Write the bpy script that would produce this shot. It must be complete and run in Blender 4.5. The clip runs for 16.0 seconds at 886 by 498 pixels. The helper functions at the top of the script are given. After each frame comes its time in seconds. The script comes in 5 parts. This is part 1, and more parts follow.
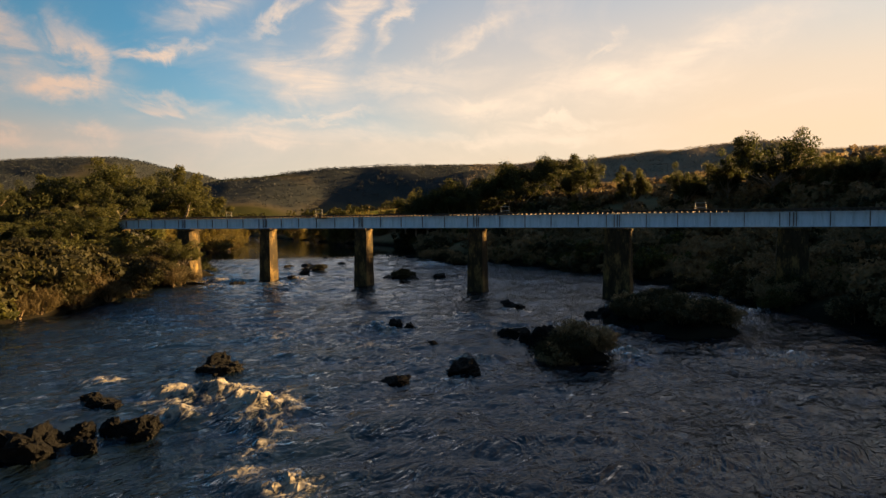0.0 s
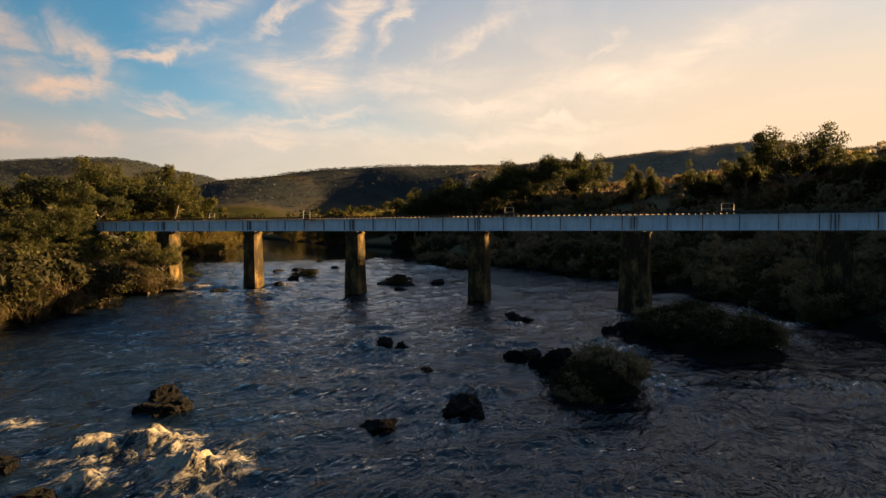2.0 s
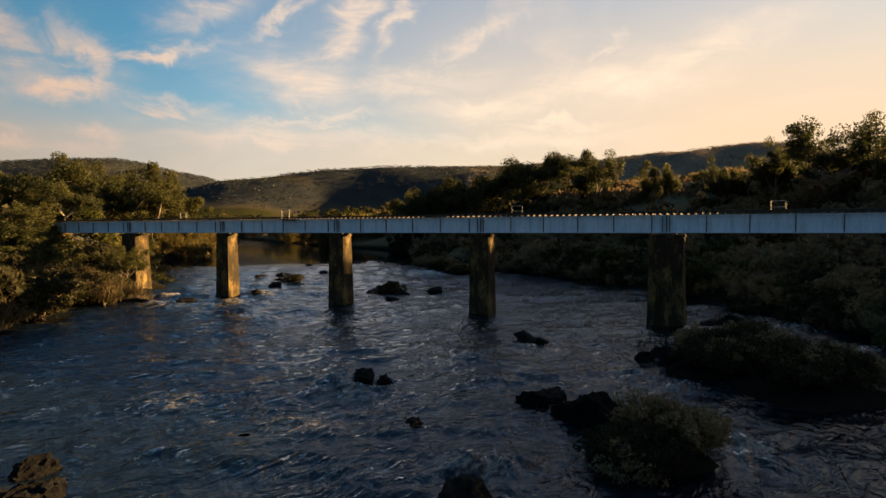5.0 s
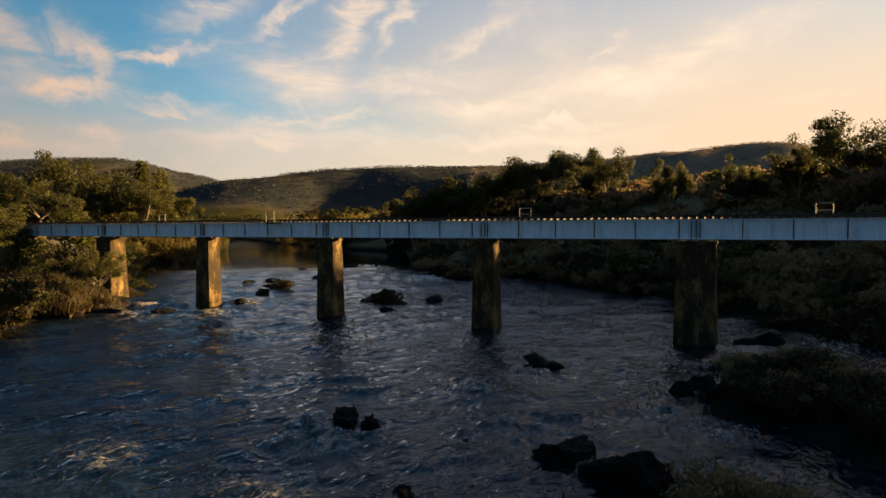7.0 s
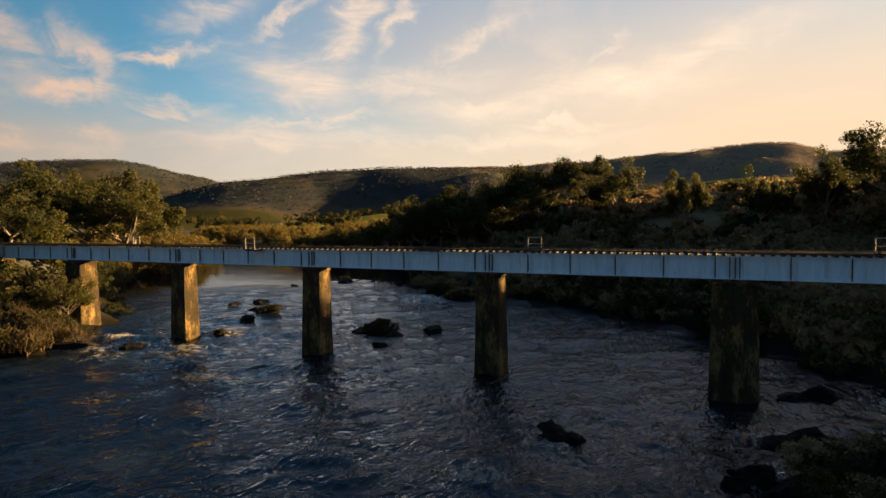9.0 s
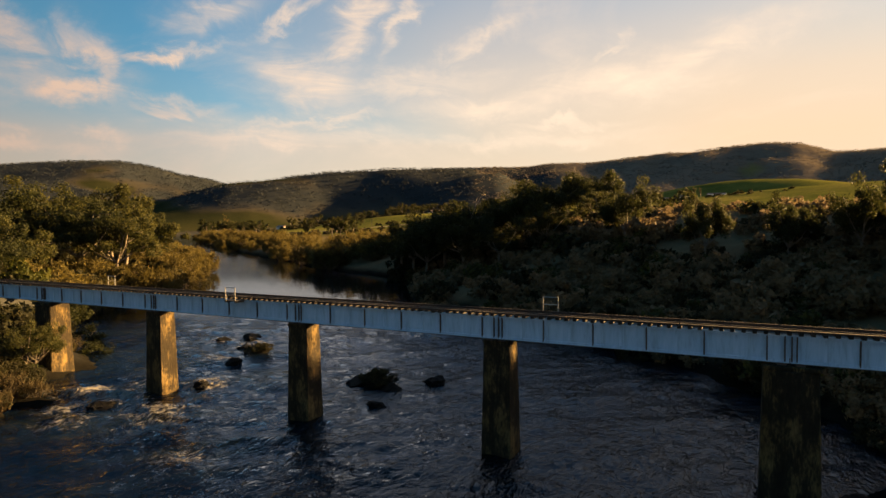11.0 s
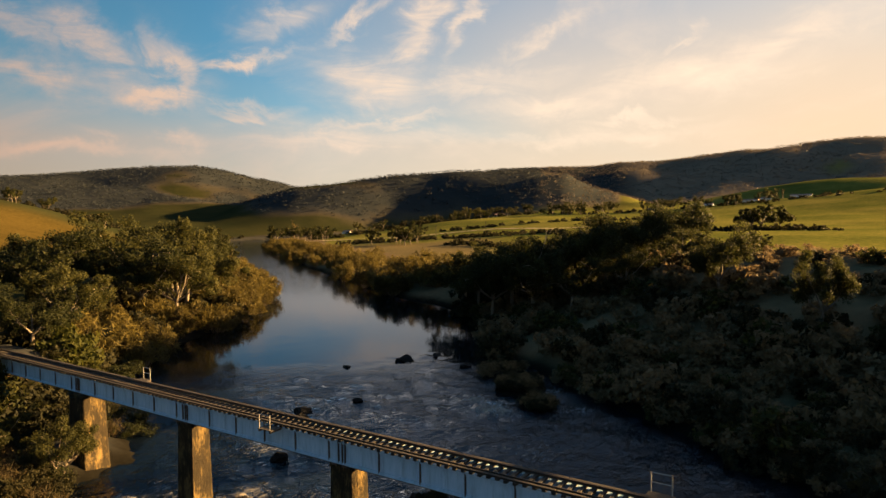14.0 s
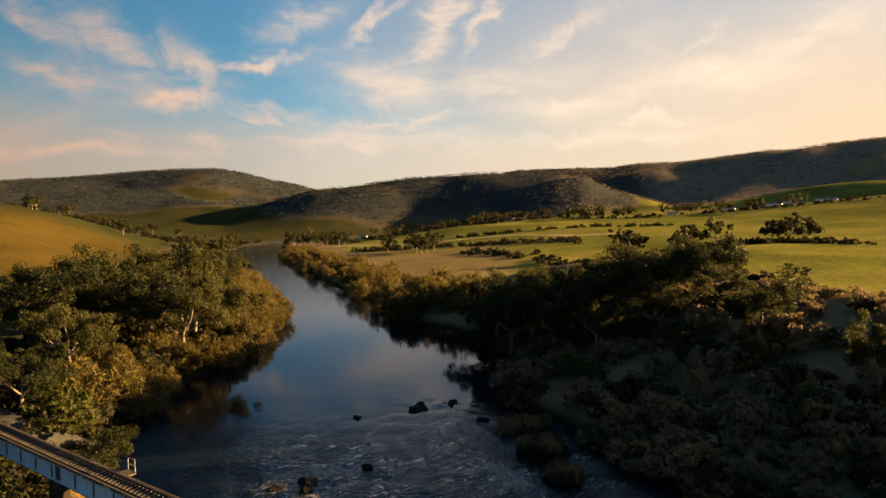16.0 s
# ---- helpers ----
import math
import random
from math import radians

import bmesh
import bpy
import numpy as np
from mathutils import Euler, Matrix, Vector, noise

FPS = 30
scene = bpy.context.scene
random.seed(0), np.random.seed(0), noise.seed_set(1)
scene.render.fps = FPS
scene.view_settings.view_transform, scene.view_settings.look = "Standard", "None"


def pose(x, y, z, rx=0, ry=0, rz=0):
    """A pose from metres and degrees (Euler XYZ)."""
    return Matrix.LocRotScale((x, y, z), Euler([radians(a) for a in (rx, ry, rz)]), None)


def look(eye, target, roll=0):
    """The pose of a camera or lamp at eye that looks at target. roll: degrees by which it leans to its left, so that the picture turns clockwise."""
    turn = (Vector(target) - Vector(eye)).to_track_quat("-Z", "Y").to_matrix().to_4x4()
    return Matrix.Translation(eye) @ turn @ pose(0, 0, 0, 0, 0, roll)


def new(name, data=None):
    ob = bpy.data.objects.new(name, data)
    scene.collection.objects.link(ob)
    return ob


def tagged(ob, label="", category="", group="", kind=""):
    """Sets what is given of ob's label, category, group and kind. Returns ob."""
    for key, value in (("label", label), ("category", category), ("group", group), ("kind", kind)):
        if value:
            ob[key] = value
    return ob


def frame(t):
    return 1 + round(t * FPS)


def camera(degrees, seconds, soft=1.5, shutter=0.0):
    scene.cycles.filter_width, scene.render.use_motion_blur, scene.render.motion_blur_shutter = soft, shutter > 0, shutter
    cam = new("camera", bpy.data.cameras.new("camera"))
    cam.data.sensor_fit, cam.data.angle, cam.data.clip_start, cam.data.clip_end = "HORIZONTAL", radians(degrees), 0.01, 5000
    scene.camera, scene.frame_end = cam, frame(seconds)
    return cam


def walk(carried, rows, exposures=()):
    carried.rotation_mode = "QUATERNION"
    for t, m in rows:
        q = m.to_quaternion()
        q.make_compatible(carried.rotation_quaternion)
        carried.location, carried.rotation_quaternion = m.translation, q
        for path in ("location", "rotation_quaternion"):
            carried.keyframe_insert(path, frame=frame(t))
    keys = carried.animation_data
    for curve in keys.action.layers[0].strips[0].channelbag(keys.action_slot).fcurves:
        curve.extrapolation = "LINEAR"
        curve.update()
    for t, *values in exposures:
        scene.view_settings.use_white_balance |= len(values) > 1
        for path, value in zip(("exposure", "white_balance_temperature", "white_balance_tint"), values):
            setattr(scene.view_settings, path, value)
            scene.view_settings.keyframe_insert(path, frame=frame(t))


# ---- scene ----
cam = camera(71.9, 16.0)
PATH = [
    (0, (26.81, -62.167, 7.412), (25.922, -60.378, 7.321), -0.5),
    (0.5, (26.177, -60.586, 7.605), (25.288, -58.797, 7.515), -0.6),
    (1, (25.547, -59.155, 7.608), (24.657, -57.366, 7.518), -0.6),
    (1.5, (24.965, -57.882, 7.591), (24.076, -56.093, 7.502), -0.5),
    (2, (24.333, -56.615, 7.579), (23.443, -54.826, 7.49), -0.5),
    (2.5, (23.709, -55.257, 7.577), (22.82, -53.468, 7.49), -0.4),
    (3, (23.109, -53.923, 7.581), (22.219, -52.134, 7.494), -0.4),
    (3.5, (22.488, -52.63, 7.541), (21.597, -50.841, 7.455), -0.6),
    (4, (21.89, -51.344, 7.507), (21.0, -49.555, 7.421), -0.4),
    (6.5, (19.043, -45.17, 7.659), (18.15, -43.382, 7.575), -0.5),
    (7, (18.4, -43.897, 7.852), (17.507, -42.11, 7.767), -0.4),
    (7.5, (17.83, -42.667, 8.158), (16.936, -40.88, 8.074), -0.5),
    (8, (17.242, -41.339, 8.635), (16.348, -39.553, 8.552), -0.5),
    (8.5, (16.596, -40.06, 9.216), (15.701, -38.273, 9.133), -0.4),
    (9, (15.988, -38.76, 10.002), (15.093, -36.974, 9.919), -0.5),
    (11.5, (12.989, -32.568, 14.591), (12.071, -30.793, 14.507), -0.5),
    (12, (12.302, -31.375, 15.696), (11.348, -29.62, 15.614), -0.4),
    (12.5, (11.553, -30.179, 16.889), (10.55, -28.45, 16.807), -0.4),
    (13, (10.879, -28.97, 18.174), (9.823, -27.273, 18.092), -0.5),
    (13.5, (10.089, -27.646, 19.514), (9.002, -25.969, 19.431), -0.6),
    (14, (9.344, -26.453, 20.816), (8.255, -24.778, 20.732), -0.7),
    (14.5, (8.653, -25.264, 22.239), (7.562, -23.59, 22.154), -0.7),
    (15, (7.892, -24.013, 23.729), (6.795, -22.343, 23.644), -0.7),
    (15.5, (7.135, -22.757, 25.156), (6.027, -21.094, 25.071), -0.7),
    (16, (6.275, -21.536, 26.539), (5.14, -19.891, 26.457), -0.7),
]
walk(cam, [(t, look(eye, target, roll)) for t, eye, target, roll in PATH])

# ---- world and sun ----
SUN_AZ, SUN_EL = radians(41), radians(12.5)
SKY_TINT = (0.118, 0.355, 0.372)
sun_way = Vector((math.sin(SUN_AZ) * math.cos(SUN_EL), math.cos(SUN_AZ) * math.cos(SUN_EL), math.sin(SUN_EL)))


def link(tree, a, b):
    tree.links.new(a, b)


def node(tree, kind, **values):
    n = tree.nodes.new(kind)
    for key, value in values.items():
        n.inputs[key.replace("_", " ")].default_value = value
    return n


def math_node(tree, op, a, b=None, clamp=False):
    n = tree.nodes.new("ShaderNodeMath")
    n.operation, n.use_clamp = op, clamp
    for i, v in enumerate((a, b)):
        if v is None:
            continue
        if isinstance(v, (int, float)):
            n.inputs[i].default_value = v
        else:
            link(tree, v, n.inputs[i])
    return n.outputs[0]


def ramp(tree, fac, stops):
    n = tree.nodes.new("ShaderNodeValToRGB")
    els = n.color_ramp.elements
    while len(els) < len(stops):
        els.new(0.5)
    for e, (p, c) in zip(els, stops):
        e.position = p
        e.color = (c, c, c, 1) if isinstance(c, (int, float)) else (*c, 1)
    link(tree, fac, n.inputs[0])
    return n.outputs[0]


def mix_rgb(tree, fac, a, b, mode="MIX"):
    n = tree.nodes.new("ShaderNodeMix")
    n.data_type, n.blend_type = "RGBA", mode
    for i, v in ((0, fac), (6, a), (7, b)):
        if isinstance(v, (int, float)):
            n.inputs[i].default_value = v
        elif isinstance(v, tuple):
            n.inputs[i].default_value = (*v, 1)
        else:
            link(tree, v, n.inputs[i])
    return n.outputs[2]


# cloud streaks: azimuth, elevation, length, thickness, slope (all degrees), strength
STREAKS = [(-67.8, 15.5, 2.3, 0.71, -32, 0.6), (-62.3, 14.5, 3.3, 0.7, -15, 0.75), (-56.1, 12.8, 2.4, 0.85, -63, 0.8), (-57.7, 10.9, 3.0, 0.5, 10, 0.7), (-66.3, 11.8, 2.0, 0.68, -11, 0.6),
           (-50.9, 14.4, 4.3, 0.36, 11, 0.85), (-50.8, 10.0, 2.9, 0.32, 2, 0.6), (-46.9, 18.3, 2.8, 0.75, 21, 0.6), (-40.3, 18.2, 3.1, 0.45, 32, 0.7), (-35.1, 17.5, 4.5, 0.98, 59, 0.9),
           (-31.0, 17.9, 2.6, 0.5, 69, 0.65), (-39.1, 12.7, 4.0, 1.55, -7, 0.9), (-23.7, 16.4, 2.6, 0.53, 31, 0.8), (-38.9, 9.4, 5.2, 0.36, 8, 0.6), (-29.9, 12.8, 6.9, 0.83, 3, 0.6),
           (-22.7, 10.7, 5.5, 0.83, 1, 0.7), (-11.3, 12.3, 7.2, 1.12, 7, 0.8), (-11.8, 15.3, 1.2, 0.25, 19, 0.7), (-55.8, 7.3, 1.2, 0.41, -19, 0.7), (-61.4, 7.3, 1.2, 0.33, -3, 0.5),
           (-65.5, 6.1, 6.4, 0.43, 1, 0.9), (-42.0, 7.8, 8.6, 0.61, 3, 0.6), (-15.9, 8.9, 3.6, 0.35, 1, 0.7), (-4.3, 14.1, 6.6, 1.05, 16, 0.7), (-20.2, 7.7, 8.7, 0.48, 0, 0.6)]


def build_world():
    world = bpy.data.worlds.new("sky")
    scene.world = world
    world.use_nodes = True
    t = world.node_tree
    t.nodes.clear()
    sky = t.nodes.new("ShaderNodeTexSky")
    sky.sky_type, sky.sun_disc = "NISHITA", False
    sky.sun_elevation, sky.sun_rotation = SUN_EL, SUN_AZ
    sky.air_density, sky.dust_density, sky.ozone_density = 1.0, 0.6, 3.0
    co = t.nodes.new("ShaderNodeTexCoord").outputs["Generated"]
    sep = t.nodes.new("ShaderNodeSeparateXYZ")
    link(t, co, sep.inputs[0])
    deg = 180 / math.pi
    el = math_node(t, "MULTIPLY", math_node(t, "ARCSINE", sep.outputs[2]), deg)
    az = math_node(t, "MULTIPLY", math_node(t, "ARCTAN2", sep.outputs[0], sep.outputs[1]), deg)
    plane = t.nodes.new("ShaderNodeCombineXYZ")
    link(t, az, plane.inputs[0]), link(t, el, plane.inputs[1])

    def noise_at(scale, stretch, turn, detail, rough, distortion):
        m = t.nodes.new("ShaderNodeMapping")
        m.inputs["Rotation"].default_value = (0, 0, radians(turn))
        m.inputs["Scale"].default_value = (stretch, 1, 1)
        link(t, plane.outputs[0], m.inputs[0])
        n = node(t, "ShaderNodeTexNoise", Scale=scale, Detail=detail, Roughness=rough, Distortion=distortion)
        link(t, m.outputs[0], n.inputs["Vector"])
        return n
    warp = noise_at(0.30, 0.7, 0, 7, 0.62, 0.5)
    wsep = t.nodes.new("ShaderNodeSeparateColor")
    link(t, warp.outputs[1], wsep.inputs[0])
    waz = math_node(t, "ADD", az, math_node(t, "MULTIPLY", math_node(t, "SUBTRACT", wsep.outputs[0], 0.5), 8.0))
    wel = math_node(t, "ADD", el, math_node(t, "MULTIPLY", math_node(t, "SUBTRACT", wsep.outputs[1], 0.5), 5.0))
    total = None
    for a0, e0, long, thick, slope, power in STREAKS:
        long, thick = long * 1.2, thick * 1.4
        c, s = math.cos(radians(slope)), math.sin(radians(slope))
        dx, dy = math_node(t, "SUBTRACT", waz, a0), math_node(t, "SUBTRACT", wel, e0)
        u = math_node(t, "ADD", math_node(t, "MULTIPLY", dx, c / long), math_node(t, "MULTIPLY", dy, s / long))
        v = math_node(t, "ADD", math_node(t, "MULTIPLY", dx, -s / thick), math_node(t, "MULTIPLY", dy, c / thick))
        q = math_node(t, "ADD", math_node(t, "MULTIPLY", u, u), math_node(t, "MULTIPLY", v, v))
        g = math_node(t, "MULTIPLY", math_node(t, "POWER", 2.718, math_node(t, "MULTIPLY", q, -1.0)), power)
        total = g if total is None else math_node(t, "MAXIMUM", total, g)
    fibre = ramp(t, noise_at(0.5, 0.28, -18, 9, 0.62, 1.0).outputs[0], [(0.30, 0.30), (0.62, 1.0)])
    broad = ramp(t, noise_at(0.10, 0.45, -12, 8, 0.6, 0.8).outputs[0], [(0.50, 0.0), (0.75, 0.55)])
    cover = math_node(t, "ADD", math_node(t, "MULTIPLY", math_node(t, "MULTIPLY", total, 1.2), fibre), math_node(t, "MULTIPLY", broad, fibre), True)
    cover = math_node(t, "MULTIPLY", cover, ramp(t, math_node(t, "DIVIDE", el, 60.0), [(0.36, 1.0), (0.5, 0.2), (0.8, 0.1)]))
    dot = t.nodes.new("ShaderNodeVectorMath")
    dot.operation = "DOT_PRODUCT"
    link(t, co, dot.inputs[0])
    dot.inputs[1].default_value = sun_way
    glow = ramp(t, dot.outputs["Value"], [(-0.0, 0.10), (0.22, 0.45), (0.46, 0.82), (0.74, 1.0)])
    high = ramp(t, math_node(t, "DIVIDE", el, 60.0), [(0.12, 1.0), (0.20, 0.90), (0.28, 0.70), (0.36, 0.46), (0.5, 0.14), (0.8, 0.05)])
    glow = math_node(t, "MULTIPLY", glow, high)
    # extra glow high above the sun, added to brighten reflections and the shaded bank
    above = math_node(t, "MULTIPLY", ramp(t, dot.outputs["Value"], [(0.58, 0.0), (0.86, 0.9)]), ramp(t, math_node(t, "DIVIDE", el, 90.0), [(0.16, 0.0), (0.28, 1.0), (0.7, 0.8), (0.9, 0.0)]))
    glow = math_node(t, "MAXIMUM", glow, above)
    low = ramp(t, math_node(t, "DIVIDE", el, 30.0), [(0.10, 0.95), (0.24, 0.85), (0.36, 0.26), (0.62, 0.0)])
    ahead = ramp(t, dot.outputs["Value"], [(0.0, 0.12), (0.5, 1.0)])
    veil = math_node(t, "MAXIMUM", glow, math_node(t, "MULTIPLY", low, math_node(t, "ADD", math_node(t, "MULTIPLY", ahead, 0.25), 0.75)))
    cloud = mix_rgb(t, glow, (1.70, 1.30, 1.03), (2.50, 1.94, 1.42))
    haze = mix_rgb(t, glow, (1.56, 1.13, 0.86), (2.12, 1.54, 1.02))
    blue = mix_rgb(t, 1.0, sky.outputs[0], SKY_TINT, "MULTIPLY")
    base = mix_rgb(t, veil, blue, haze)
    cover = math_node(t, "MULTIPLY", cover, ramp(t, glow, [(0.35, 1.0), (0.85, 0.9)]))
    full = mix_rgb(t, cover, base, cloud)
    # the sky darkens away from the low sun
    away = ramp(t, math_node(t, "ADD", math_node(t, "MULTIPLY", dot.outputs["Value"], 0.5), 0.5), [(0.0, (0.56, 0.40, 0.34)), (0.30, (0.74, 0.60, 0.54)), (0.55, (1.0, 1.0, 1.0))])
    # overhead sky, out of view, brightened to lift the shade
    zenith = ramp(t, math_node(t, "DIVIDE", el, 90.0), [(0.27, (1.0, 1.0, 1.0)), (0.45, (1.22, 1.18, 1.14)), (1.0, (3.70, 2.95, 2.70))])
    full = mix_rgb(t, 1.0, full, zenith, "MULTIPLY")
    full = mix_rgb(t, 1.0, full, away, "MULTIPLY")
    bg = node(t, "ShaderNodeBackground", Strength=0.066)
    link(t, full, bg.inputs[0])
    out = t.nodes.new("ShaderNodeOutputWorld")
    link(t, bg.outputs[0], out.inputs[0])


build_world()
sun = new("sun", bpy.data.lights.new("sun", "SUN"))
sun.data.energy, sun.data.angle, sun.data.color = 5.6, radians(0.6), (1.0, 0.60, 0.22)
sun.matrix_world = look(tuple(sun_way * 300), (0, 0, 0))
scene.view_settings.exposure = 2.9


# ---- materials ----
def material(name):
    m = bpy.data.materials.new(name)
    m.use_nodes = True
    return m, m.node_tree, m.node_tree.nodes["Principled BSDF"]


def surface(name, colours, scale=1.0, rough=0.8, bump=0.3, fine=6.0, island=0.0, metal=0.0, stretch=(1, 1, 1), bump_size=0.05, sheen=0.25):
    """A two-scale noise material: colours from dark to light, fine grain and relief."""
    m, t, p = material(name)
    co = t.nodes.new("ShaderNodeTexCoord").outputs["Object"]
    mp = t.nodes.new("ShaderNodeMapping")
    mp.inputs["Scale"].default_value = stretch
    link(t, co, mp.inputs[0])
    big = node(t, "ShaderNodeTexNoise", Scale=scale, Detail=5.0, Roughness=0.6)
    small = node(t, "ShaderNodeTexNoise", Scale=scale * fine, Detail=6.0, Roughness=0.7)
    link(t, mp.outputs[0], big.inputs["Vector"]), link(t, mp.outputs[0], small.inputs["Vector"])
    f = math_node(t, "ADD", math_node(t, "MULTIPLY", big.outputs[0], 0.6), math_node(t, "MULTIPLY", small.outputs[0], 0.4))
    if island:
        g = t.nodes.new("ShaderNodeNewGeometry")
        o = t.nodes.new("ShaderNodeObjectInfo")
        r = math_node(t, "ADD", g.outputs["Random Per Island"], o.outputs["Random"])
        f = math_node(t, "ADD", math_node(t, "MULTIPLY", f, 1 - island), math_node(t, "MULTIPLY", r, island * 0.5))
    n = len(colours)
    c = ramp(t, f, [(0.3 + 0.4 * i / max(1, n - 1), col) for i, col in enumerate(colours)])
    link(t, c, p.inputs["Base Color"])
    p.inputs["Roughness"].default_value, p.inputs["Metallic"].default_value = rough, metal
    p.inputs["Specular IOR Level"].default_value = sheen
    if bump:
        b = node(t, "ShaderNodeBump", Strength=bump, Distance=bump_size)
        link(t, small.outputs[0], b.inputs["Height"])
        link(t, b.outputs[0], p.inputs["Normal"])
    return m


def leaf_material(name, colours, through_light=0.35):
    m, t, p = material(name)
    g = t.nodes.new("ShaderNodeNewGeometry")
    o = t.nodes.new("ShaderNodeObjectInfo")
    r = math_node(t, "ADD", math_node(t, "MULTIPLY", g.outputs["Random Per Island"], 0.6), math_node(t, "MULTIPLY", o.outputs["Random"], 0.4))
    n = len(colours)
    c = ramp(t, r, [(0.1 + 0.8 * i / (n - 1), col) for i, col in enumerate(colours)])
    link(t, c, p.inputs["Base Color"])
    p.inputs["Roughness"].default_value = 0.7
    p.inputs["Specular IOR Level"].default_value = 0.15
    tr = t.nodes.new("ShaderNodeBsdfTranslucent")
    link(t, c, tr.inputs[0])
    mx = node(t, "ShaderNodeMixShader", Fac=through_light)
    link(t, p.outputs[0], mx.inputs[1]), link(t, tr.outputs[0], mx.inputs[2])
    link(t, mx.outputs[0], t.nodes["Material Output"].inputs[0])
    return m


def ground_material():
    m, t, p = material("ground")
    a = t.nodes.new("ShaderNodeAttribute")
    a.attribute_name = "cover"
    co = t.nodes.new("ShaderNodeTexCoord").outputs["Object"]
    n1 = node(t, "ShaderNodeTexNoise", Scale=0.012, Detail=7.0, Roughness=0.62)
    n2 = node(t, "ShaderNodeTexNoise", Scale=0.5, Detail=7.0, Roughness=0.7)
    link(t, co, n1.inputs["Vector"]), link(t, co, n2.inputs["Vector"])
    f = math_node(t, "ADD", math_node(t, "MULTIPLY", n1.outputs[0], 0.5), math_node(t, "MULTIPLY", n2.outputs[0], 0.5))
    grass = ramp(t, f, [(0.36, (0.038, 0.048, 0.012)), (0.46, (0.072, 0.078, 0.017)), (0.54, (0.11, 0.104, 0.025)), (0.64, (0.155, 0.132, 0.034))])
    # far grass darkened, with cloud shadow put into its colour
    shaded_grass = ramp(t, f, [(0.35, (0.013, 0.017, 0.008)), (0.65, (0.030, 0.029, 0.012))])
    # scrub ground lightened to offset the shade on the eastern bank
    scrub = ramp(t, f, [(0.35, (0.068, 0.052, 0.031)), (0.55, (0.10, 0.076, 0.045)), (0.7, (0.135, 0.10, 0.058))])
    gold = ramp(t, f, [(0.35, (0.028, 0.021, 0.006)), (0.6, (0.066, 0.047, 0.013))])
    stone = ramp(t, f, [(0.35, (0.004, 0.004, 0.0035)), (0.65, (0.010, 0.009, 0.007))])
    sep = t.nodes.new("ShaderNodeSeparateColor")
    link(t, a.outputs["Color"], sep.inputs[0])
    far = t.nodes.new("ShaderNodeAttribute")
    far.attribute_name = "pasture"
    grass = mix_rgb(t, far.outputs["Fac"], shaded_grass, grass)
    c = mix_rgb(t, sep.outputs[0], grass, scrub)
    woods_and_shade = t.nodes.new("ShaderNodeAttribute")
    woods_and_shade.attribute_name = "woods_and_shade"
    # floor tinted like the crowns: haze blue westward, haze pale eastward
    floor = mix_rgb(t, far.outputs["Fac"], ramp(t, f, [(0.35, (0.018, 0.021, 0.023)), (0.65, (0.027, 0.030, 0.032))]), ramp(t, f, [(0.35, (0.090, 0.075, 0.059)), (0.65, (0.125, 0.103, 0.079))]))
    c = mix_rgb(t, woods_and_shade.outputs["Fac"], c, floor)
    c = mix_rgb(t, sep.outputs[1], c, gold)
    c = mix_rgb(t, sep.outputs[2], c, stone)
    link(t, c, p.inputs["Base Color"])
    p.inputs["Roughness"].default_value = 0.95
    p.inputs["Specular IOR Level"].default_value = 0.0
    b = node(t, "ShaderNodeBump", Strength=0.6, Distance=0.25)
    link(t, n2.outputs[0], b.inputs["Height"])
    link(t, b.outputs[0], p.inputs["Normal"])
    return m


